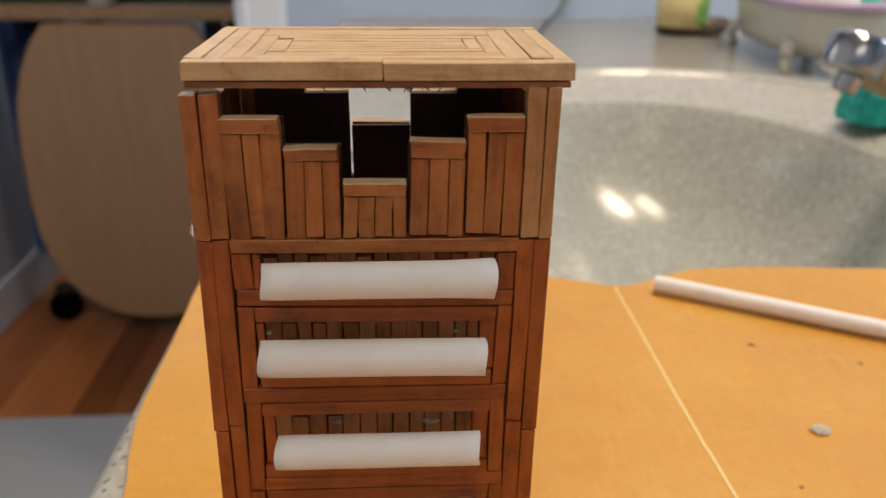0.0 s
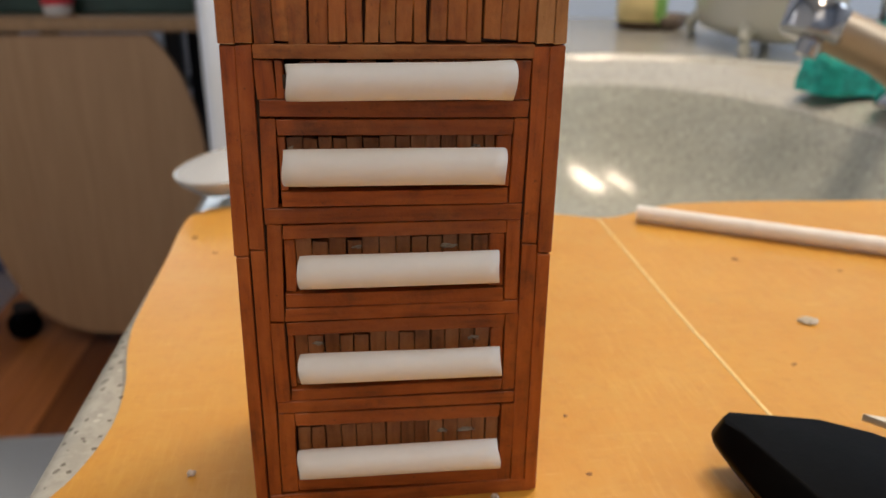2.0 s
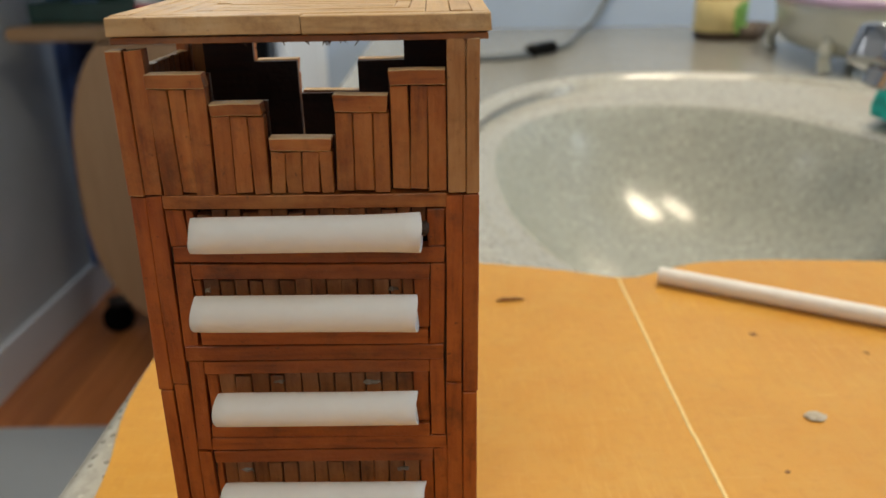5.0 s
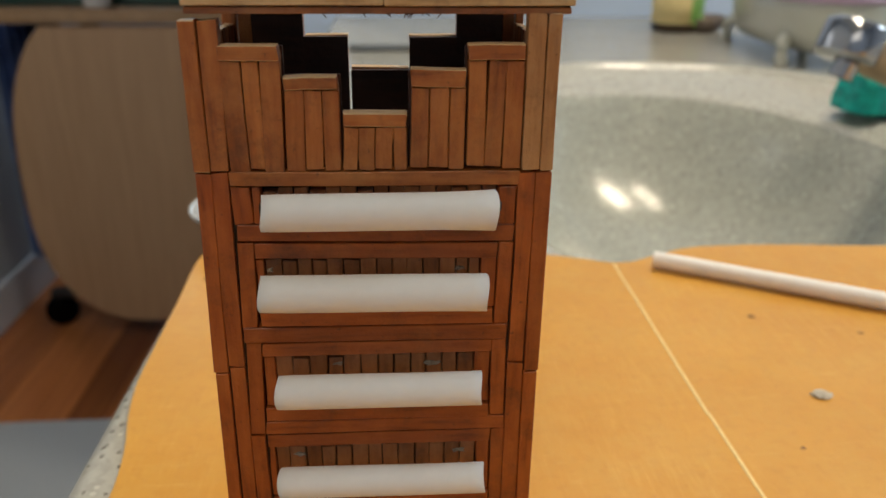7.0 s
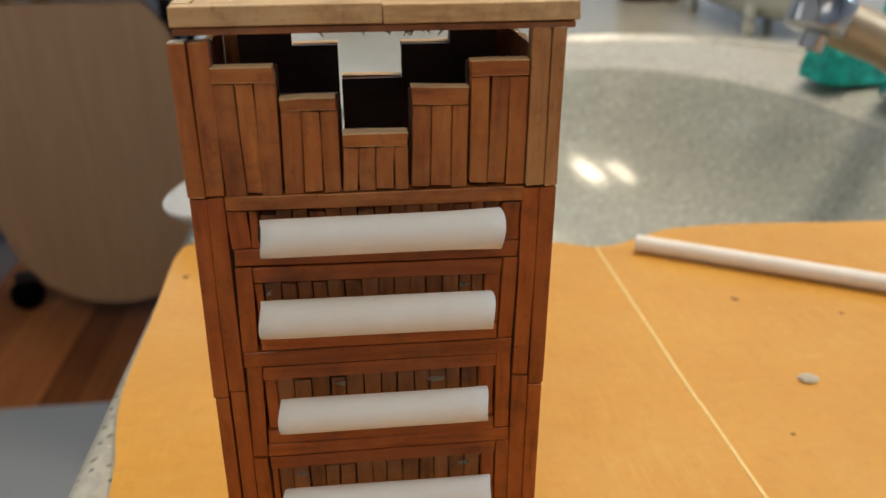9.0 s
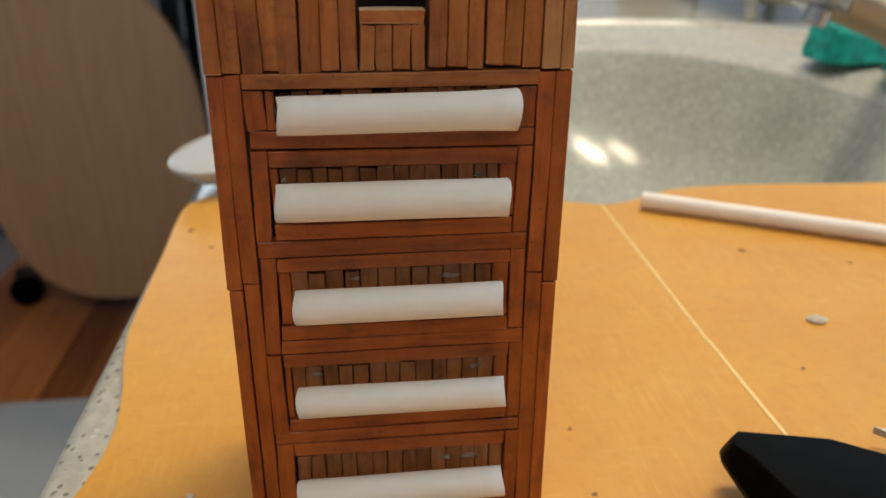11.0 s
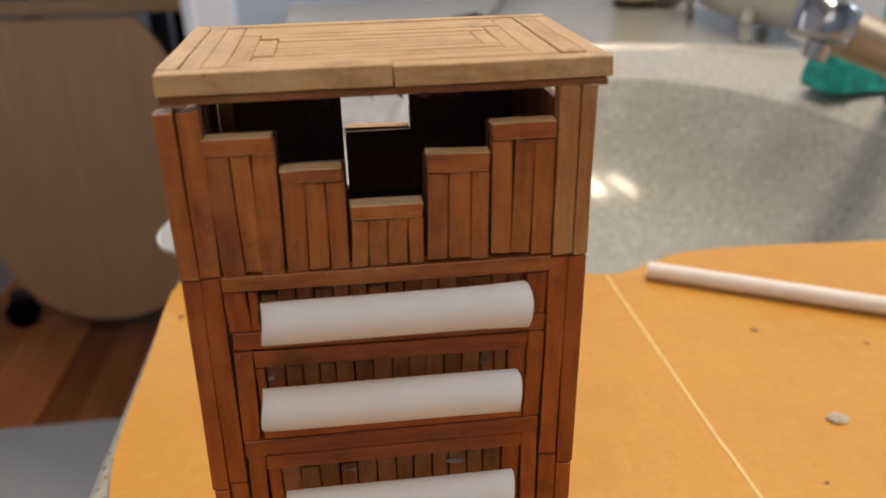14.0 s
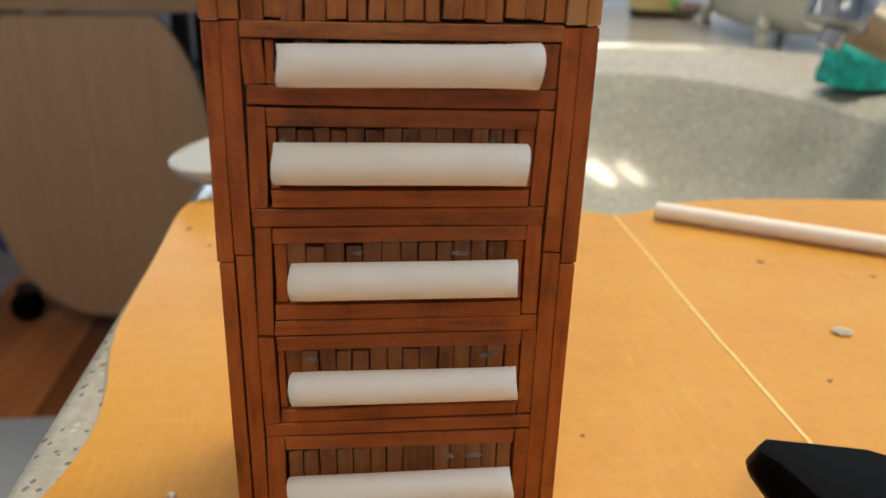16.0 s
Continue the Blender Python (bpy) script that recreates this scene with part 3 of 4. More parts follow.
def stick(u0, u1, v0, v1, d0=0.0, depth=2.1, material=None, parent=None, name="stick", wobble=0.17, tilt=0.0, gap=0.085, worn_or_lit=None):
    """One matchstick in millimetres: u across, v up, d into the tower. Its local x runs along its length.
    tilt: how far the right end stands higher, or the upper end further right."""
    j = lambda: rng.uniform(-wobble, wobble)
    d0 = d0 + rng.uniform(-0.09, 0.09)
    L = [u1 - u0, depth, v1 - v0]
    axis = max(range(3), key=lambda q: L[q])
    c = Vector(((u0 + u1) / 2, d0 + depth / 2, (v0 + v1) / 2)) / 1000
    turn = {0: Matrix.Identity(4), 1: pose(0, 0, 0, 0, 0, 90), 2: pose(0, 0, 0, 0, -90, 0)}[axis]
    dims = {0: (L[0], L[1], L[2]), 1: (L[1], L[0], L[2]), 2: (L[2], L[1], L[0])}[axis]
    hx, hy, hz = [max(0.2, q / 2 - rng.uniform(0.2 * gap, gap)) / 1000 for q in dims]
    ch = BEV * rng.uniform(0.6, 1.6)
    stations = [(-hx, 0.75), (-hx + ch, 0), (0.35 * hx * rng.uniform(-1, 1), 0), (hx - ch, 0), (hx, 0.75)]
    verts, faces = [], []
    slope = [j() / 1000 * 0.3 for _ in range(4)]
    for x, inset in stations:
        t = x / hx
        a, b = slope[0] * t + j() / 2600, slope[1] * t + j() / 2600
        w, h = hy - inset * ch + j() / 3500, hz - inset * ch + j() / 3500
        ends = j() / 1400 if inset else 0
        for p, q in ((w, h - ch), (w - ch, h), (ch - w, h), (-w, h - ch), (-w, ch - h), (ch - w, -h), (w - ch, -h), (w, ch - h)):
            verts.append((x + ends * q / hz, p + a, q + b))
    for k in range(len(stations) - 1):
        for q in range(8):
            r = (q + 1) % 8
            faces.append((8 * k + q, 8 * k + 8 + q, 8 * k + 8 + r, 8 * k + r))
    faces += [tuple(range(8)), tuple(range(8 * len(stations) - 1, 8 * len(stations) - 9, -1))]
    me = bpy.data.meshes.new(name)
    me.from_pydata(verts, [], faces)
    me.materials.append(material)
    ob = new(name, me)
    ob.parent = parent or tower
    lean = math.atan2(tilt, L[axis])
    # top faces get a paler wood: light from above put into the colour
    if worn_or_lit:
        me.materials.append(worn_or_lit)
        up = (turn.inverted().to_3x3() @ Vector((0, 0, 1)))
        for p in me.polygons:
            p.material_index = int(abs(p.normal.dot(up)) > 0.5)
    ob.matrix_local = Matrix.Translation(c) @ Matrix.Rotation({0: -lean, 1: 0.0, 2: lean}[axis], 4, 'Y') @ turn
    return ob


def rail(u0, u1, low, high, d0=0.0, depth=2.3, material=None, end=None, worn_or_lit=None):
    """A level stick; end gives the heights of its right end where it slopes."""
    lo, hi = end or (low, high)
    return stick(u0, u1, (low + lo) / 2, (high + hi) / 2, d0, depth, material or body_wood, tilt=(lo + hi - low - high) / 2, worn_or_lit=worn_or_lit)


def upright(foot, top, v0, v1, d0=0.0, depth=2.2, material=None, worn_or_lit=None):
    """A standing stick between its foot and its top, each given by its two sides."""
    return stick((foot[0] + top[0]) / 2, (foot[1] + top[1]) / 2, v0, v1, d0, depth, material or body_wood, tilt=(top[0] + top[1] - foot[0] - foot[1]) / 2, worn_or_lit=worn_or_lit)


# added inner walls of the body and crown floor, shade put in their colour
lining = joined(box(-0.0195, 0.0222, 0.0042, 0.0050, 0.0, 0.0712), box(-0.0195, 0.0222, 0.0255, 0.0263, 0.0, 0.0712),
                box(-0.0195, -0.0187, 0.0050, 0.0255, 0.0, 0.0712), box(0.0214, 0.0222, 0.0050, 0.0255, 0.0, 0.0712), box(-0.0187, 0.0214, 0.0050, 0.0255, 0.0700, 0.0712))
part("lining", lining, glue_or_shade, tower, "added dark inner walls holding the inner shade")
# the dried glue that fills the joints between the front sticks
part("glue_bed", joined(box(-0.0200, -0.0150, 0.0009, 0.0020, 0.001, 0.0712), box(0.0172, 0.0226, 0.0009, 0.0020, 0.001, 0.0712)), glue_or_shade, tower, "dark glue in the joints")

# corner posts: two sticks at each front corner, jointed on the way up
upright((-21.45, -19.72), (-21.15, -19.2), 0.0, 43.5)
upright((-21.25, -19.2), (-20.55, -18.65), 43.6, 72.0)
upright((-19.66, -17.55), (-19.12, -16.95), 0.0, 44.4)
upright((-19.14, -16.92), (-18.6, -16.62), 44.5, 72.1)
upright((19.15, 21.25), (18.95, 21.3), 0.0, 43.9)
upright((18.95, 21.3), (19.5, 21.55), 44.0, 71.6)
upright((21.32, 23.4), (21.32, 23.38), 0.4, 42.3)
upright((21.34, 23.5), (21.6, 23.7), 42.4, 71.7)
upright((-20.65, -18.6), (-20.6, -18.52), 72.1, 90.2, -0.1, material=crown_wood, worn_or_lit=lid_wood)
upright((-18.52, -16.3), (-18.44, -16.22), 72.2, 90.2, -0.1, material=crown_wood, worn_or_lit=lid_wood)
upright((19.65, 21.9), (19.7, 21.98), 71.9, 91.0, -0.1, material=weathered_wood, worn_or_lit=lid_wood)
upright((21.94, 23.62), (22.02, 23.8), 71.8, 91.0, -0.1, material=weathered_wood, worn_or_lit=lid_wood)
# side and back walls of sticks
for k in range(11):
    d = 2.3 + k * 2.3
    for u0, u1, shift in ((-21.1, -19.6, 0.5), (22.3, 23.6, 0.1)):
        stick(u0, u1, 0, 42.5 + rng.uniform(-2, 2), d, 2.2, body_wood)
        stick(u0 + shift, u1 + shift, 43.5, 71.6, d, 2.2, body_wood)
        stick(u0 + (0.7 if u0 < 0 else 0), u1 - (0.2 if u0 > 0 else -0.5), 71.8, 87.2 - 0.06 * k, d, 2.2, crown_wood, worn_or_lit=lid_wood)
for k in range(18):
    u = -19.4 + k * 2.33
    stick(u, u + 2.25, 0, 71.6, 26.4, 2.0, body_wood)
for tops, u0, u1, n_ in ((88.6, -16.4, -9.0, 3), (85.0, -9.0, -2.55, 3), (80.1, -2.2, 6.55, 4), (84.9, 6.6, 13.65, 3), (88.6, 13.65, 20.5, 3)):
    w = (u1 - u0) / n_
    for k in range(n_):
        stick(u0 + k * w, u0 + (k + 1) * w, 71.8, tops - 2.2, 27.0, 2.0, crown_wood)
    stick(u0, u0 + n_ * w, tops - 2.15, tops, 26.9, 2.1, crown_wood, worn_or_lit=lid_wood)
    # dark sheet added over the back sticks: the inner shade as colour
    part('back_lining', box(u0 / 1000, u1 / 1000, 0.0258, 0.0267, 0.0714, (tops - 0.25) / 1000), inner_wood, tower, 'added dark sheet for the shade inside the crown')
for u0, u1 in ((-20.9, -18.7), (-18.6, -16.5), (20.6, 22.4), (22.5, 23.8)):
    stick(u0, u1, 0.0, 90.4, 27.0, 2.1, crown_wood)
# stepped crown of the front: a cap over standing sticks
CROWN = ((-16.4, -9.45, (85.5, 87.25), (85.6, 87.4), (-16.25, -13.7, -12.0, -9.6), (-16.3, -14.0, -11.8, -9.35)),
         (-9.2, -2.7, (82.05, 83.65), (82.2, 83.85), (-9.5, -7.1, -4.75, -2.6), (-9.15, -6.75, -4.75, -2.6)),
         (-2.3, 5.35, (77.65, 79.4), (77.5, 79.3), (-2.5, -0.6, 1.4, 3.65, 5.5), (-2.3, -0.55, 1.5, 3.75, 5.35)),
         (5.9, 12.5, (82.45, 84.6), (82.35, 84.5), (5.65, 7.95, 10.5, 12.6), (5.9, 8.2, 10.55, 12.65)),
         (12.75, 19.55, (85.45, 87.4), (85.55, 87.6), (12.7, 15.0, 17.2, 19.55), (12.8, 15.2, 17.35, 19.55)))
for u0, u1, left, right, feet, heads in CROWN:
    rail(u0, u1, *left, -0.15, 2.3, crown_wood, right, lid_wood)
    top = (left[0] + right[0]) / 2
    # dark sheet added behind the sticks so no daylight shows through the gaps
    part('front_lining', box((u0 - 0.2) / 1000, (u1 + 0.2) / 1000, 0.0024, 0.0031, 0.0714, (top + 1.4) / 1000), inner_wood, tower, 'added dark sheet for the shade inside the crown')
    for k in range(len(feet) - 1):
        upright(feet[k:k + 2], heads[k:k + 2], 72.25 + rng.uniform(-0.25, 0.25), top - 0.03, 0.05, 2.1, crown_wood)

# rails of the five drawers below, each with the heights of its right end
rail(-16.55, 19.55, 70.25, 72.25, -0.2, 2.4, crown_wood, (69.9, 71.9))
for q, end in (((-16.3, 19.2, 62.9, 65.1), (62.2, 64.5)), ((-14.35, 17.2, 60.35, 62.6), (59.85, 62.05)), ((-14.3, 16.8, 50.55, 52.75), (50.2, 52.4)),
               ((-16.75, 18.85, 48.1, 50.4), (47.75, 50.1)), ((-14.5, 16.8, 45.85, 48.0), (45.65, 47.7)), ((-14.75, 16.7, 35.45, 37.6), (35.1, 37.25)),
               ((-14.95, 19.0, 33.1, 35.35), (32.9, 35.05)), ((-14.95, 17.1, 30.85, 33.0), (30.6, 32.8)), ((-14.95, 17.1, 19.9, 21.95), (19.65, 21.75)),
               ((-17.1, 19.1, 17.8, 19.8), (17.25, 19.55)), ((-14.65, 17.0, 15.3, 17.65), (14.65, 17.15)), ((-14.9, 17.0, 3.1, 5.5), (2.6, 4.75)),
               ((-19.5, 22.7, 0.0, 3.0), (0.0, 2.5))):
    rail(*q, rng.uniform(-0.08, 0.16), 2.3, body_wood, end)
for foot, head, v0, v1 in (((-16.4, -14.05), (-16.6, -14.15), 65.2, 70.15), ((-14.0, -12.85), (-14.1, -12.9), 65.2, 70.1), ((16.95, 19.25), (16.8, 19.25), 64.6, 69.85),
                           ((-16.85, -14.6), (-16.35, -14.35), 50.45, 62.75), ((16.95, 19.05), (17.2, 19.2), 50.1, 62.15),
                           ((-17.1, -15.0), (-16.65, -14.55), 33.2, 48.05), ((16.75, 19.0), (16.8, 18.85), 35.2, 47.7),
                           ((-17.2, -15.05), (-17.15, -15.0), 19.9, 33.0), ((17.1, 19.1), (17.1, 19.0), 19.7, 32.85),
                           ((-17.4, -15.0), (-17.1, -14.7), 3.1, 17.75), ((16.95, 19.15), (17.0, 19.15), 2.65, 17.2)):
    upright(foot, head, v0, v1, rng.uniform(0.0, 0.2))
for u0, u1, v0, v1 in ((-14.3, -13.2, 52.8, 60.3), (15.0, 17.05, 52.5, 59.8), (-14.55, -12.95, 37.65, 45.8), (14.45, 16.7, 37.3, 45.6), (-14.95, -14.0, 22.0, 30.8), (15.05, 17.05, 21.8, 30.5)):
    stick(u0, u1, v0, v1, 0.45, 2.0, body_wood)
# short slats that close the back of each drawer
SLATS = ((65.2, 69.9, (-12.8, -10.9, -8.9, -7.0, -4.9, -3.0, -1.0, 1.1, 3.0, 5.0, 6.9, 9.0, 11.1, 13.0, 14.9, 16.8)),
         (52.8, 60.1, (-13.15, -11.0, -9.0, -7.1, -5.3, -3.1, -0.9, 1.2, 3.3, 5.3, 7.4, 9.5, 11.7, 13.4, 14.95)),
         (37.6, 45.7, (-12.9, -10.6, -8.3, -5.8, -3.7, -1.3, 1.1, 3.3, 5.6, 7.7, 10.0, 12.1, 14.4)),
         (22.0, 30.7, (-13.95, -12.0, -9.6, -7.4, -5.4, -3.0, -0.7, 1.4, 3.7, 6.1, 8.2, 10.4, 12.7, 15.0)),
         (5.5, 15.0, (-14.5, -12.4, -10.2, -7.8, -5.5, -3.1, -0.9, 1.4, 3.6, 5.8, 8.1, 10.4, 12.6, 14.8, 16.9)))
for v0, v1, seams in SLATS:
    for a, b in zip(seams, seams[1:]):
        stick(a + 0.02, b - 0.03, v0 + rng.uniform(0, 0.3), v1 - rng.choice((0, 0.05, 0.1, 0.35, 0.6)), 0.75 + rng.uniform(0, 0.35), 2.0, slat_wood, wobble=0.14)
# dowel ends behind the top tube
for u in (-12.9, 16.0):
    part("dowel", moved(lathe([(0.0009, 0), (0.0010, 0.0008), (0.0005, 0.0012)], 14), pose(u / 1000, -0.0010, 0.0676, 0, 90, 0)), glue_or_shade, tower, "dark dowel end")


def paper_tube(u0, u1, z0, z1, r, seed):
    """A rolled tube of paper with a free edge and a slightly flared end."""
    bm = bmesh.new()
    steps, rows = 30, 14
    local = random.Random(seed)
    dent = [local.uniform(-0.03, 0.03) for _ in range(4)]
    grid = {}
    for side, rr in ((0, r), (1, r - 0.00022)):
        for i in range(rows + 1):
            t = i / rows
            flare = 1 + (0.10 if seed == 3 else 0.015) * max(0, (t - 0.72) * 3.6) ** 1.6 - 0.02 * max(0, (0.06 - t) * 16)
            for k in range(steps):
                a = 2 * math.pi * k / steps
                wav = 1 + dent[0] * math.sin(2 * a + 3 * t) * 0.5 + dent[1] * math.sin(a + 5 * t) * 0.6
                q = rr * flare * wav
                end = 0.00018 * math.sin(a * 2 + seed) * (1 if i in (0, rows) else 0)
                grid[side, i, k] = bm.verts.new((u0 + (u1 - u0) * t + end, q * math.cos(a), z0 + (z1 - z0) * t + q * math.sin(a)))
    for side in (0, 1):
        for i in range(rows):
            for k in range(steps):
                k2 = (k + 1) % steps
                bm.faces.new((grid[side, i, k], grid[side, i, k2], grid[side, i + 1, k2], grid[side, i + 1, k]))
    for i in (0, rows):
        for k in range(steps):
            k2 = (k + 1) % steps
            bm.faces.new((grid[0, i, k], grid[0, i, k2], grid[1, i, k2], grid[1, i, k]))
    bmesh.ops.recalc_face_normals(bm, faces=bm.faces)
    return bm


for i, (u0, u1, z0, z1, r) in enumerate(((-12.3, 16.2, 67.85, 67.8, 2.32), (-13.4, 15.4, 57.0, 56.5, 2.42), (-12.35, 15.0, 42.2, 42.0, 2.32), (-13.1, 15.8, 27.15, 26.8, 2.18), (-14.2, 16.1, 10.7, 10.35, 2.25))):
    o = part("paper_tube", paper_tube(u0 / 1000, u1 / 1000, z0 / 1000, z1 / 1000, r / 1000, i + 3), paper, tower, "rolled tube of white paper", smooth=True)
    o.location = (0, -0.0031, 0)

for u, v, w, sd in ((11.5, 13.0, 2.6, 1), (8.0, 13.0, 1.6, 2), (12.4, 29.3, 1.8, 3), (-10.5, 29.6, 1.7, 4), (-4.6, 44.7, 1.5, 5), (8.6, 44.3, 2.4, 6), (-12.6, 59.0, 0.8, 7), (12.2, 58.8, 1.2, 8)):
    bm = lump(60 + sd, 0.45 * w / 1000, 0.0003, 0.0003, 1.2, 3)
    o = part("glue_bead", bm, glue_grey, tower, "grey smear of dried glue", smooth=True)
    o.location = (u / 1000, 0.0009, (v - 0.8) / 1000)
# splinters under the front edge of the lid
for k in range(14):
    u = rng.choice((rng.uniform(3.0, 9.5), rng.uniform(-19, 24)))
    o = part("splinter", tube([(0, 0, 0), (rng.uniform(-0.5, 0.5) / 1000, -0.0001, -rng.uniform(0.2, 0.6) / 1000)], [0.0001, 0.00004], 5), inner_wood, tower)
    o.location = (u / 1000, -0.0001, 0.0909)

# lid: rings of sticks laid one inside the other
lid = part("lid", box(-0.0196, 0.0246, 0.0004, 0.0282, 0.0910, 0.0917), glue_or_shade, tower, "flat lid of pale matchsticks")


def lid_stick(u0, u1, d0, d1, v0=91.75, v1=94.0, material=None):
    return stick(u0, u1, v0 - rng.uniform(0, 0.08), v1 - rng.uniform(0, 0.14), d0, d1 - d0, material or lid_wood, lid, "lid_stick", 0.1, gap=0.045)


for u0, u1, d0, d1 in ((-19.85, 2.8, -0.6, 1.7), (2.85, 25.0, -0.6, 1.7), (-20.0, 25.0, 26.4, 28.6),
                       (-20.0, -17.9, 1.75, 26.35), (-17.85, -15.75, 1.75, 26.35), (-15.7, -13.5, 1.75, 25.4), (-13.45, -11.25, 4.2, 19.6), (-11.2, -9.05, 6.75, 16.6),
                       (22.85, 25.0, 1.75, 26.35), (20.3, 22.8, 1.75, 26.35), (17.3, 20.25, 1.75, 24.6), (15.25, 17.25, 6.0, 19.6), (13.3, 15.2, 8.6, 17.4),
                       (-13.45, 17.25, 1.75, 4.1), (-11.2, 17.25, 4.15, 6.0), (-11.2, 15.2, 6.05, 6.7), (-9.0, 15.2, 6.75, 8.55), (-9.0, 13.25, 8.6, 10.6), (-9.0, 13.25, 10.65, 12.6),
                       (-9.0, 13.25, 12.65, 14.6), (-9.0, 13.25, 14.65, 16.9), (-11.2, 13.25, 16.95, 17.5), (-11.2, 15.2, 17.5, 19.6), (-13.45, 17.25, 19.7, 22.0), (-13.45, 17.25, 22.05, 24.5), (-13.45, 20.25, 24.6, 26.35)):
    lid_stick(u0, u1, d0, d1)
# the thinner layer under it
lid_stick(-19.7, 24.7, 0.0, 2.2, 90.85, 91.65, slat_wood)
lid_stick(-19.7, 24.7, 26.0, 28.2, 90.7, 91.65, slat_wood)
lid_stick(-19.7, -17.5, 2.3, 25.9, 90.85, 91.65, slat_wood)
lid_stick(22.5, 24.7, 2.3, 25.9, 90.95, 91.65, slat_wood)

# ---- beside and behind the sink ----
fc = thing("faucet", None, None, "polished chrome faucet with a low spout beside the sink", "faucet")
part("base", moved(lathe([(0.027, 0), (0.028, 0.003), (0.026, 0.007), (0.021, 0.010), (0.020, 0.030), (0.017, 0.036), (0.004, 0.038)], 32), pose(0.330, 0.408, COUNTER)), chrome, fc, smooth=True)
spout = part("spout", tube(smooth_path([(0.332, 0.408, 0.006), (0.322, 0.407, 0.017), (0.300, 0.404, 0.029), (0.274, 0.401, 0.0385), (0.252, 0.400, 0.0470)], 8), [0.0215 - 0.0075 * min(1, k / 20) for k in range(33)], 24, 0.9), tan_chrome, fc, smooth=True)
head = part("head", moved(lathe([(0.004, -0.0105), (0.0150, -0.0105), (0.0165, -0.0095), (0.0172, -0.0080), (0.0172, 0.0075), (0.0164, 0.0092), (0.0148, 0.0102), (0.004, 0.0110)], 40), pose(0.2475, 0.400, 0.0492, -8, 20, 0) @ Matrix.Diagonal((0.95, 0.95, 0.95, 1))), chrome, fc, "chrome spout head", smooth=True)
head.data.set_sharp_from_angle(angle=radians(50))
part("aerator", moved(lathe([(0.0055, 0), (0.0065, 0.001), (0.0068, 0.009), (0.006, 0.012)], 24), pose(0.2430, 0.398, 0.0305, 0, 20, 0)), chrome, head)
part("lever", tube(smooth_path([(0.333, 0.408, 0.034), (0.345, 0.412, 0.050), (0.375, 0.418, 0.062)], 6), [0.010] * 7 + [0.006] * 6, 14, 0.6), chrome, fc, smooth=True)


def net_ball():
    bm = bmesh.new()
    bmesh.ops.create_icosphere(bm, subdivisions=5, radius=1.0)
    for v in bm.verts:
        p = v.co.copy()
        k = 1 + 0.06 * noise.noise(p * 2.3) + 0.05 * noise.noise(p * 7) + 0.06 * noise.noise(p * 17)
        q = [math.copysign(abs(c) ** 0.45, c) for c in p]
        v.co = Vector((q[0] * 0.0240 * k, q[1] * 0.019 * k, max(-0.006, q[2] * 0.0215 * k)))
    zmin = min(v.co.z for v in bm.verts)
    for v in bm.verts:
        v.co.z -= zmin
    return bm


o = thing("scrubber", net_ball(), teal_net, "crumpled teal scrubbing net beside the faucet", "scrubber", smooth=True)
o.location = (0.3185, 0.474, COUNTER)

# claw-foot tub shaped holder
tub = thing("soap_holder", None, None, "cream claw-foot bathtub shaped holder with lavender rim", "holder")
tub.matrix_world = pose(0.402, 0.748, COUNTER, 0, 0, -10)
rings = []
for a, b, z in ((0.036, 0.098, 0.011), (0.045, 0.114, 0.014), (0.050, 0.123, 0.027), (0.053, 0.128, 0.045), (0.055, 0.132, 0.056), (0.051, 0.128, 0.056), (0.048, 0.120, 0.040), (0.040, 0.105, 0.028), (0.01, 0.03, 0.025)):
    rings.append(oval(0, 0, a, b, z, 40, 2.6))
bm = loft(rings, True)
bm.faces.new(list(bm.verts)[:40][::-1])
bmesh.ops.recalc_face_normals(bm, faces=bm.faces)
part("basin", bm, tub_white, tub, smooth=True)
rim = [Vector(p) for p in oval(0, 0, 0.0545, 0.1315, 0.057, 40, 2.6)]
part("rim", tube(rim + rim[:1], 0.0038, 10), lavender, tub, "rounded lavender rim", smooth=True)
for sx in (-1, 1):
    for sy in (-1, 1):
        part("foot", tube(smooth_path([(sx * 0.036, sy * 0.088, 0.024), (sx * 0.043, sy * 0.098, 0.014), (sx * 0.041, sy * 0.100, 0.0), ], 5), [0.007, 0.007, 0.0065, 0.006, 0.0058, 0.0055, 0.0052, 0.0052, 0.0055, 0.006, 0.006], 10), tub_white, tub, smooth=True)
for i, (x, y, r, h, m_, lab) in enumerate(((0.392, 0.783, 0.016, 0.050, blue_plastic, "deep blue bottle cap end in the holder"), (0.407, 0.703, 0.018, 0.046, cup_white, "white round bottle in the holder"), (0.411, 0.664, 0.014, 0.036, teal_net, "teal bottle in the holder"))):
    o = thing("small_bottle", lathe([(r * 0.9, 0), (r, 0.003), (r, h * 0.75), (r * 0.55, h * 0.86), (r * 0.55, h), (r * 0.3, h + 0.001)], 20), m_, lab, "bottle", smooth=True)
    o.location = (x, y, COUNTER + 0.0265)

# labelled jar
jar = thing("bottle", None, None, "amber bottle with cream, green and orange label", "bottle")
jar.location = (0.346, 0.925, COUNTER)
part("body", lathe([(0.026, 0), (0.0285, 0.003), (0.0285, 0.115), (0.022, 0.130), (0.012, 0.138), (0.012, 0.150)], 32), dark_brown, jar, smooth=True)
part("label", lathe([(0.0288, 0.010), (0.0291, 0.0102), (0.0291, 0.046), (0.0288, 0.0462)], 40, caps=False), cream_label, jar, "cream paper label", smooth=True)
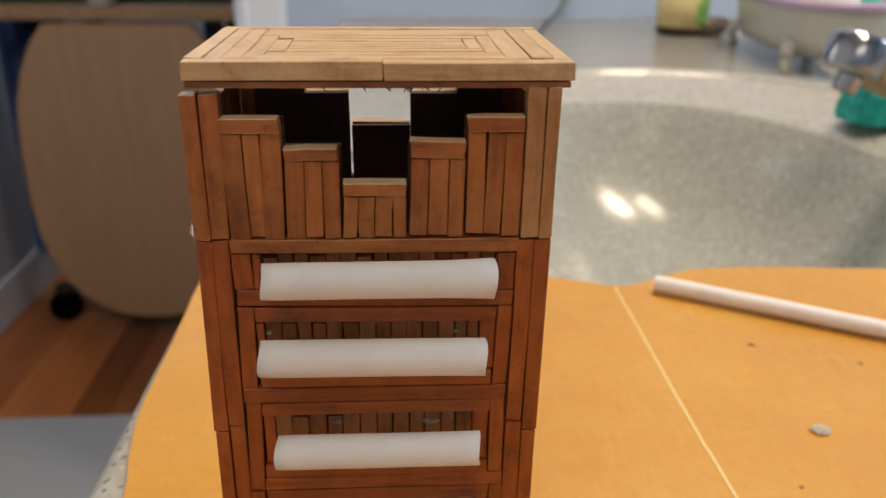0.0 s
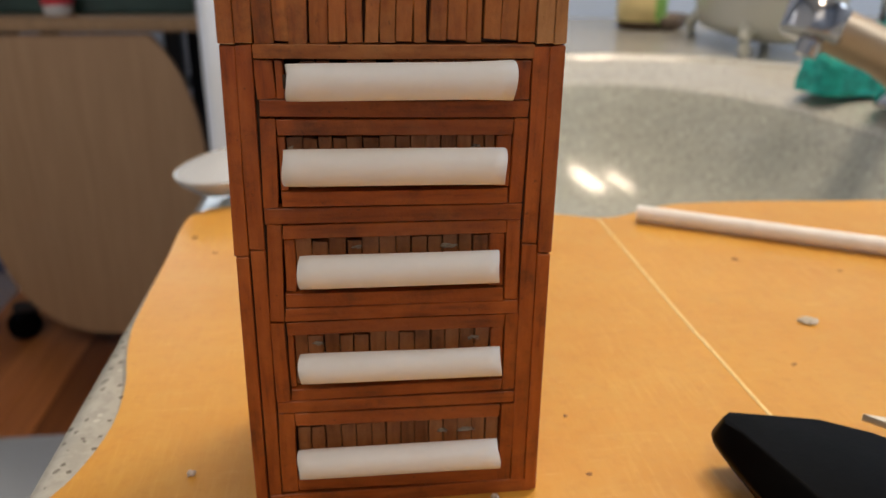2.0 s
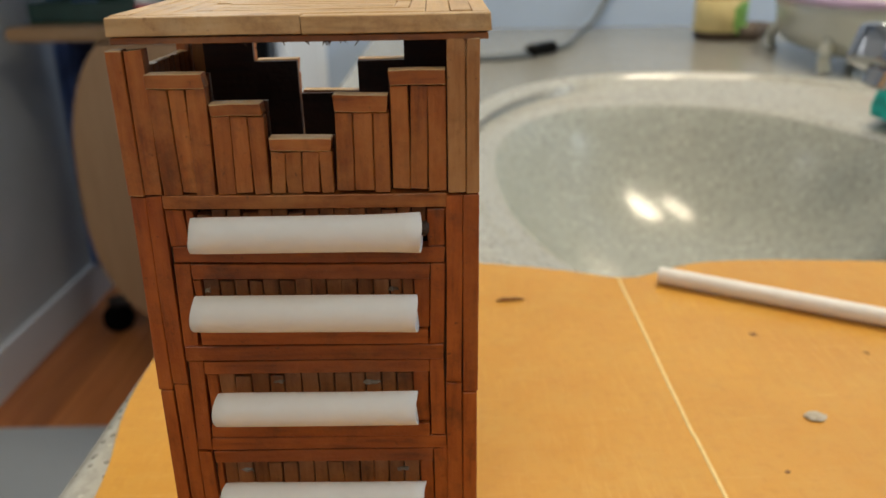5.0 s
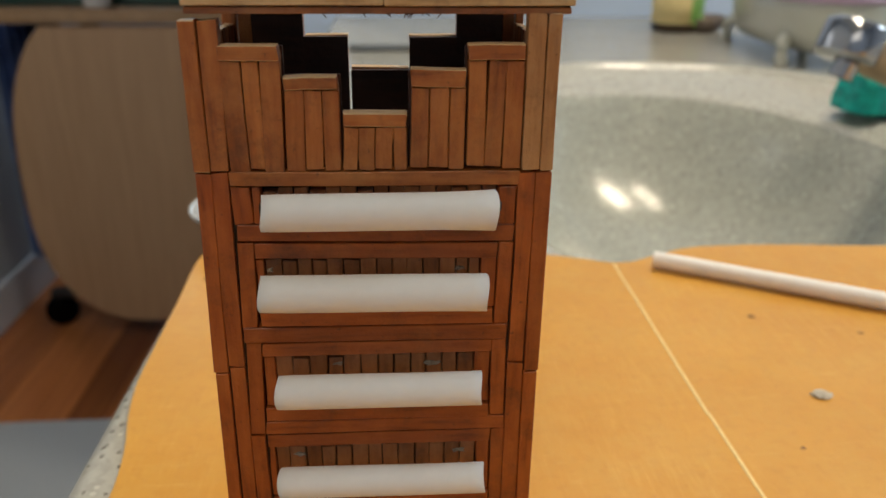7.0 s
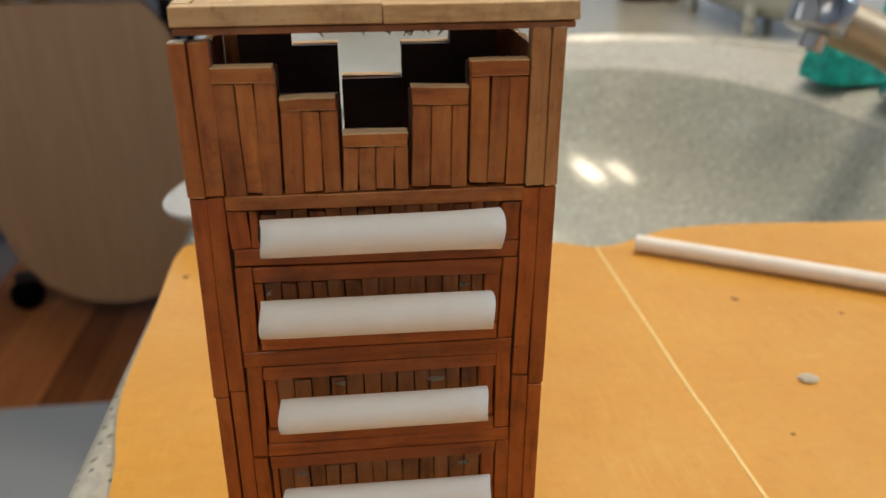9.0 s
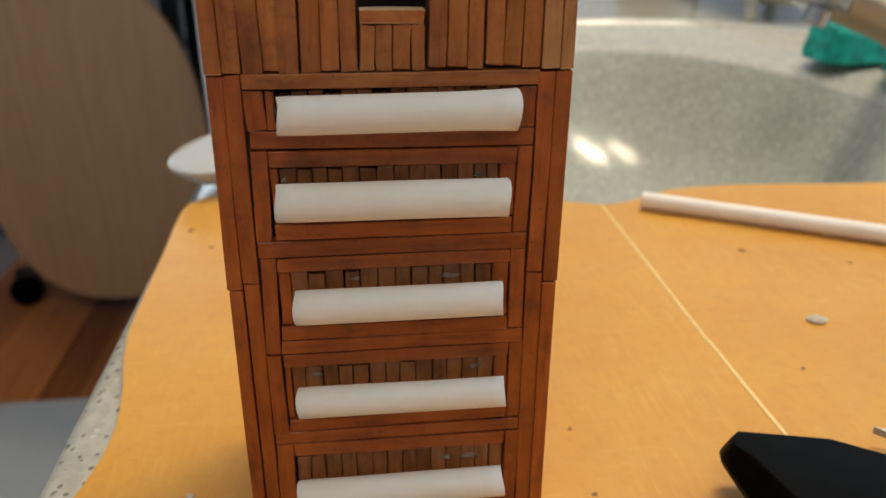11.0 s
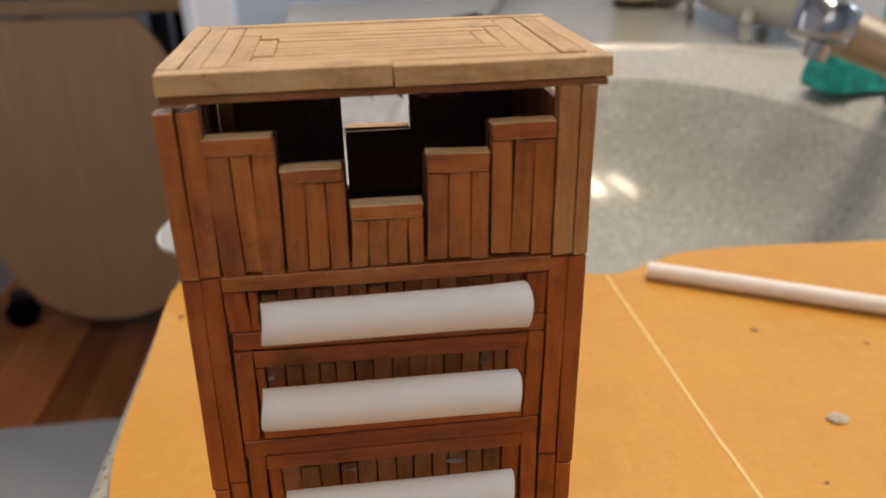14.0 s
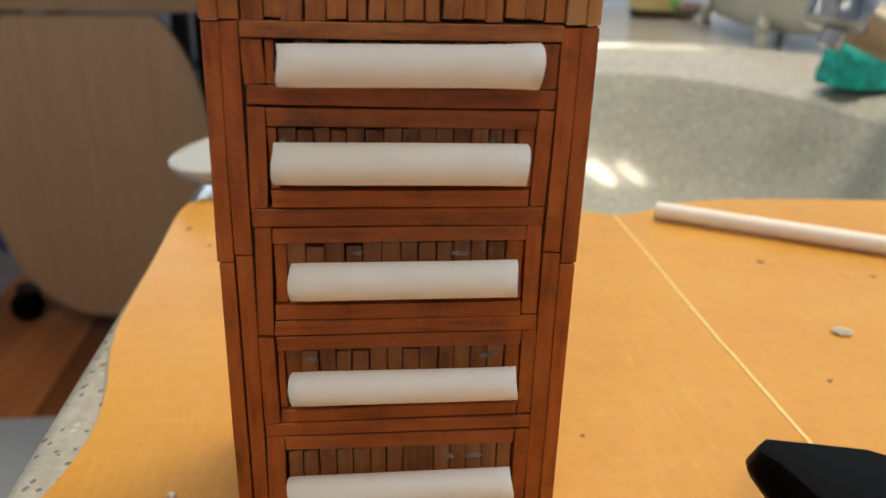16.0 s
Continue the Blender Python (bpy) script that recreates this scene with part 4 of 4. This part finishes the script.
part("upper_label", lathe([(0.0288, 0.0466), (0.0291, 0.0468), (0.0291, 0.108), (0.0288, 0.1082)], 40, caps=False), orange_label, jar, "amber orange upper label", smooth=True)
bm = bmesh.new()
rows = [[bm.verts.new((0.0294 * math.cos(t), 0.0294 * math.sin(t), 0.007 + 0.036 * k / 6)) for k in range(7)] for t in (radians(-78 + 9 * i) for i in range(9))]
for i in range(8):
    for k in range(6):
        if ((i - 3.5) / 4.2) ** 2 + ((k - 2.5) / 3.3) ** 2 < 1.05:
            bm.faces.new((rows[i][k], rows[i + 1][k], rows[i + 1][k + 1], rows[i][k + 1]))
bmesh.ops.delete(bm, geom=[v for v in bm.verts if not v.link_faces], context='VERTS')
part("leaf_print", bm, green_label, jar, "leaf green printed patch")

for i, (x, y, w) in enumerate(((0.389, 0.945, 0.022), (0.372, 0.905, 0.014))):
    o = thing("small_dish", lathe([(w * 0.7, 0), (w, 0.006), (w * 1.05, 0.016), (w * 0.95, 0.016), (w * 0.85, 0.006), (0.002, 0.004)], 24), dish_brown, "small brown stoneware dish on the counter", "dish", group="small dishes", smooth=True)
    o.location = (x, y, COUNTER)

gl = thing("glass_bottle", None, None, "clear glass bottle with teal label by the faucet", "bottle")
gl.location = (0.400, 0.520, COUNTER)
part("body", lathe([(0.024, 0), (0.026, 0.003), (0.026, 0.075), (0.018, 0.095), (0.010, 0.105), (0.010, 0.120), (0.008, 0.120), (0.008, 0.104), (0.016, 0.093), (0.024, 0.074), (0.024, 0.006), (0.002, 0.005)], 32), clear_glass, gl, smooth=True)
part("label", lathe([(0.0262, 0.030), (0.0264, 0.0302), (0.0264, 0.040), (0.0262, 0.0402)], 40, caps=False), teal_net, gl, "narrow teal label")

# cable on the counter and up the wall
cb = thing("cable", None, None, "grey cable with a black connector on the counter", "cable")
part("lead", tube(smooth_path([(-0.03, 0.755, 0.001), (0.05, 0.762, 0.001), (0.100, 0.780, 0.0015), (0.133, 0.815, 0.002), (0.165, 0.880, 0.001), (0.195, 0.985, 0.002), (0.228, 1.060, 0.012), (0.254, 1.092, 0.05), (0.270, 1.094, 0.11), (0.282, 1.094, 0.5)], 8), 0.0038, 10), cable_grey, cb, smooth=True)
part("connector", tube([(0.108, 0.786, 0.0045), (0.112, 0.790, 0.0045), (0.138, 0.822, 0.0045), (0.142, 0.828, 0.0045)], [0.004, 0.0068, 0.0068, 0.004], 12), black_plastic, cb, "black plastic connector")

# ---- drop-leaf cart in the next room ----
cart = thing("drop_leaf_cart", None, None, "maple drop-leaf kitchen cart with its leaf hanging down", "cart")
part("tabletop", box(-0.98, -0.27, 1.865, 2.36, -0.088, -0.056, 0.006, 2), top_wood, cart)


def half_width(z):
    k = (z + 0.47) / (0.44 if z > -0.47 else 0.37)
    return 0.265 * max(0.0, 1 - abs(k) ** 2.6) ** (1 / 2.2)


zs = [-0.0945 - (0.745) * (0.5 - 0.5 * math.cos(math.pi * i / 40)) for i in range(41)]
edge = [(-0.615 + half_width(z), z) for z in zs] + [(-0.615 - half_width(z), z) for z in reversed(zs)]
bm = moved(prism(edge, 0, 0.02, 0.004), pose(0, 1.900, 0, 90))
part("leaf", bm, leaf_wood, cart, "hanging rounded maple leaf")
for x, cx in ((-0.80, -0.892), (-0.42, -0.36)):
    for y in (1.995, 2.27):
        part("leg", box(x - 0.02, x + 0.02, y - 0.02, y + 0.02, FLOOR + 0.09, -0.089, 0.003), black_metal, cart, "black painted metal leg")
        arm = part("caster_arm", box(min(x, cx) - 0.02, max(x, cx) + 0.02, y - 0.016, y + 0.016, FLOOR + 0.085, FLOOR + 0.105, 0.003), black_metal, cart, "black metal caster arm")
        part("caster", moved(lathe([(0.022, -0.018), (0.039, -0.016), (0.043, -0.008), (0.043, 0.008), (0.039, 0.016), (0.022, 0.018)], 24), pose(cx, y, FLOOR + 0.043, 90, 0, 25)), black_plastic, arm, "black rubber caster", smooth=True)
for z in (-0.26, -0.60):
    part("shelf", box(-0.78, -0.44, 1.975, 2.29, z - 0.012, z + 0.012, 0.003), black_metal, cart, "black metal shelf")
cup = thing("mug", None, None, "white earthenware mug with a red band", "mug")
cup.location = (-0.652, 1.925, -0.056)
part("body", lathe([(0.026, 0), (0.031, 0.003), (0.034, 0.10), (0.032, 0.10), (0.028, 0.006), (0.002, 0.005)], 28), cup_white, cup, smooth=True)
part("band", lathe([(0.0325, 0.024), (0.0345, 0.0245), (0.0352, 0.046), (0.0338, 0.0465)], 28, caps=False), red_paint, cup, "glossy red band")
part("handle", tube([(0, 0.033, 0.082), (0, 0.040, 0.076), (0, 0.041, 0.05), (0, 0.039, 0.03), (0, 0.032, 0.024)], 0.005, 8), cup_white, cup)
tray = thing("tray", None, None, "dark green enamel tray holding papers on the cart", "tray")
part("base", box(-0.965, -0.36, 1.965, 2.33, -0.0555, -0.050, 0.002), green_dark, tray)
for x0, x1, y0, y1 in ((-0.965, -0.36, 1.965, 1.973), (-0.965, -0.36, 2.322, 2.33), (-0.965, -0.957, 1.973, 2.322), (-0.368, -0.36, 1.973, 2.322)):
    part("side", box(x0, x1, y0, y1, -0.050, -0.004, 0.002), green_dark, tray)
thing("paper_pad", box(-0.70, -0.40, 2.00, 2.28, -0.0495, 0.004, 0.002), cup_white, "thick pad of pale paper in the green tray", "paper pad")
# navy cloth hanging on the wall behind the cart
bm = bmesh.new()
cols, rws = 40, 14
g = [[bm.verts.new((-1.035 + 0.17 * k / cols * (0.75 + 0.35 * j / rws), 2.20 + 0.022 * math.sin(k * 0.95) + 0.010 * math.sin(k * 2.1 + j * 0.4), 0.35 - 1.13 * j / rws)) for k in range(cols + 1)] for j in range(rws + 1)]
for j in range(rws):
    for k in range(cols):
        bm.faces.new((g[j][k], g[j][k + 1], g[j + 1][k + 1], g[j + 1][k]))
bmesh.ops.solidify(bm, geom=bm.faces[:], thickness=0.006)
thing("hanging_cloth", bm, navy_cloth, "navy blue cloth hanging in folds on the wall", "cloth", smooth=True)
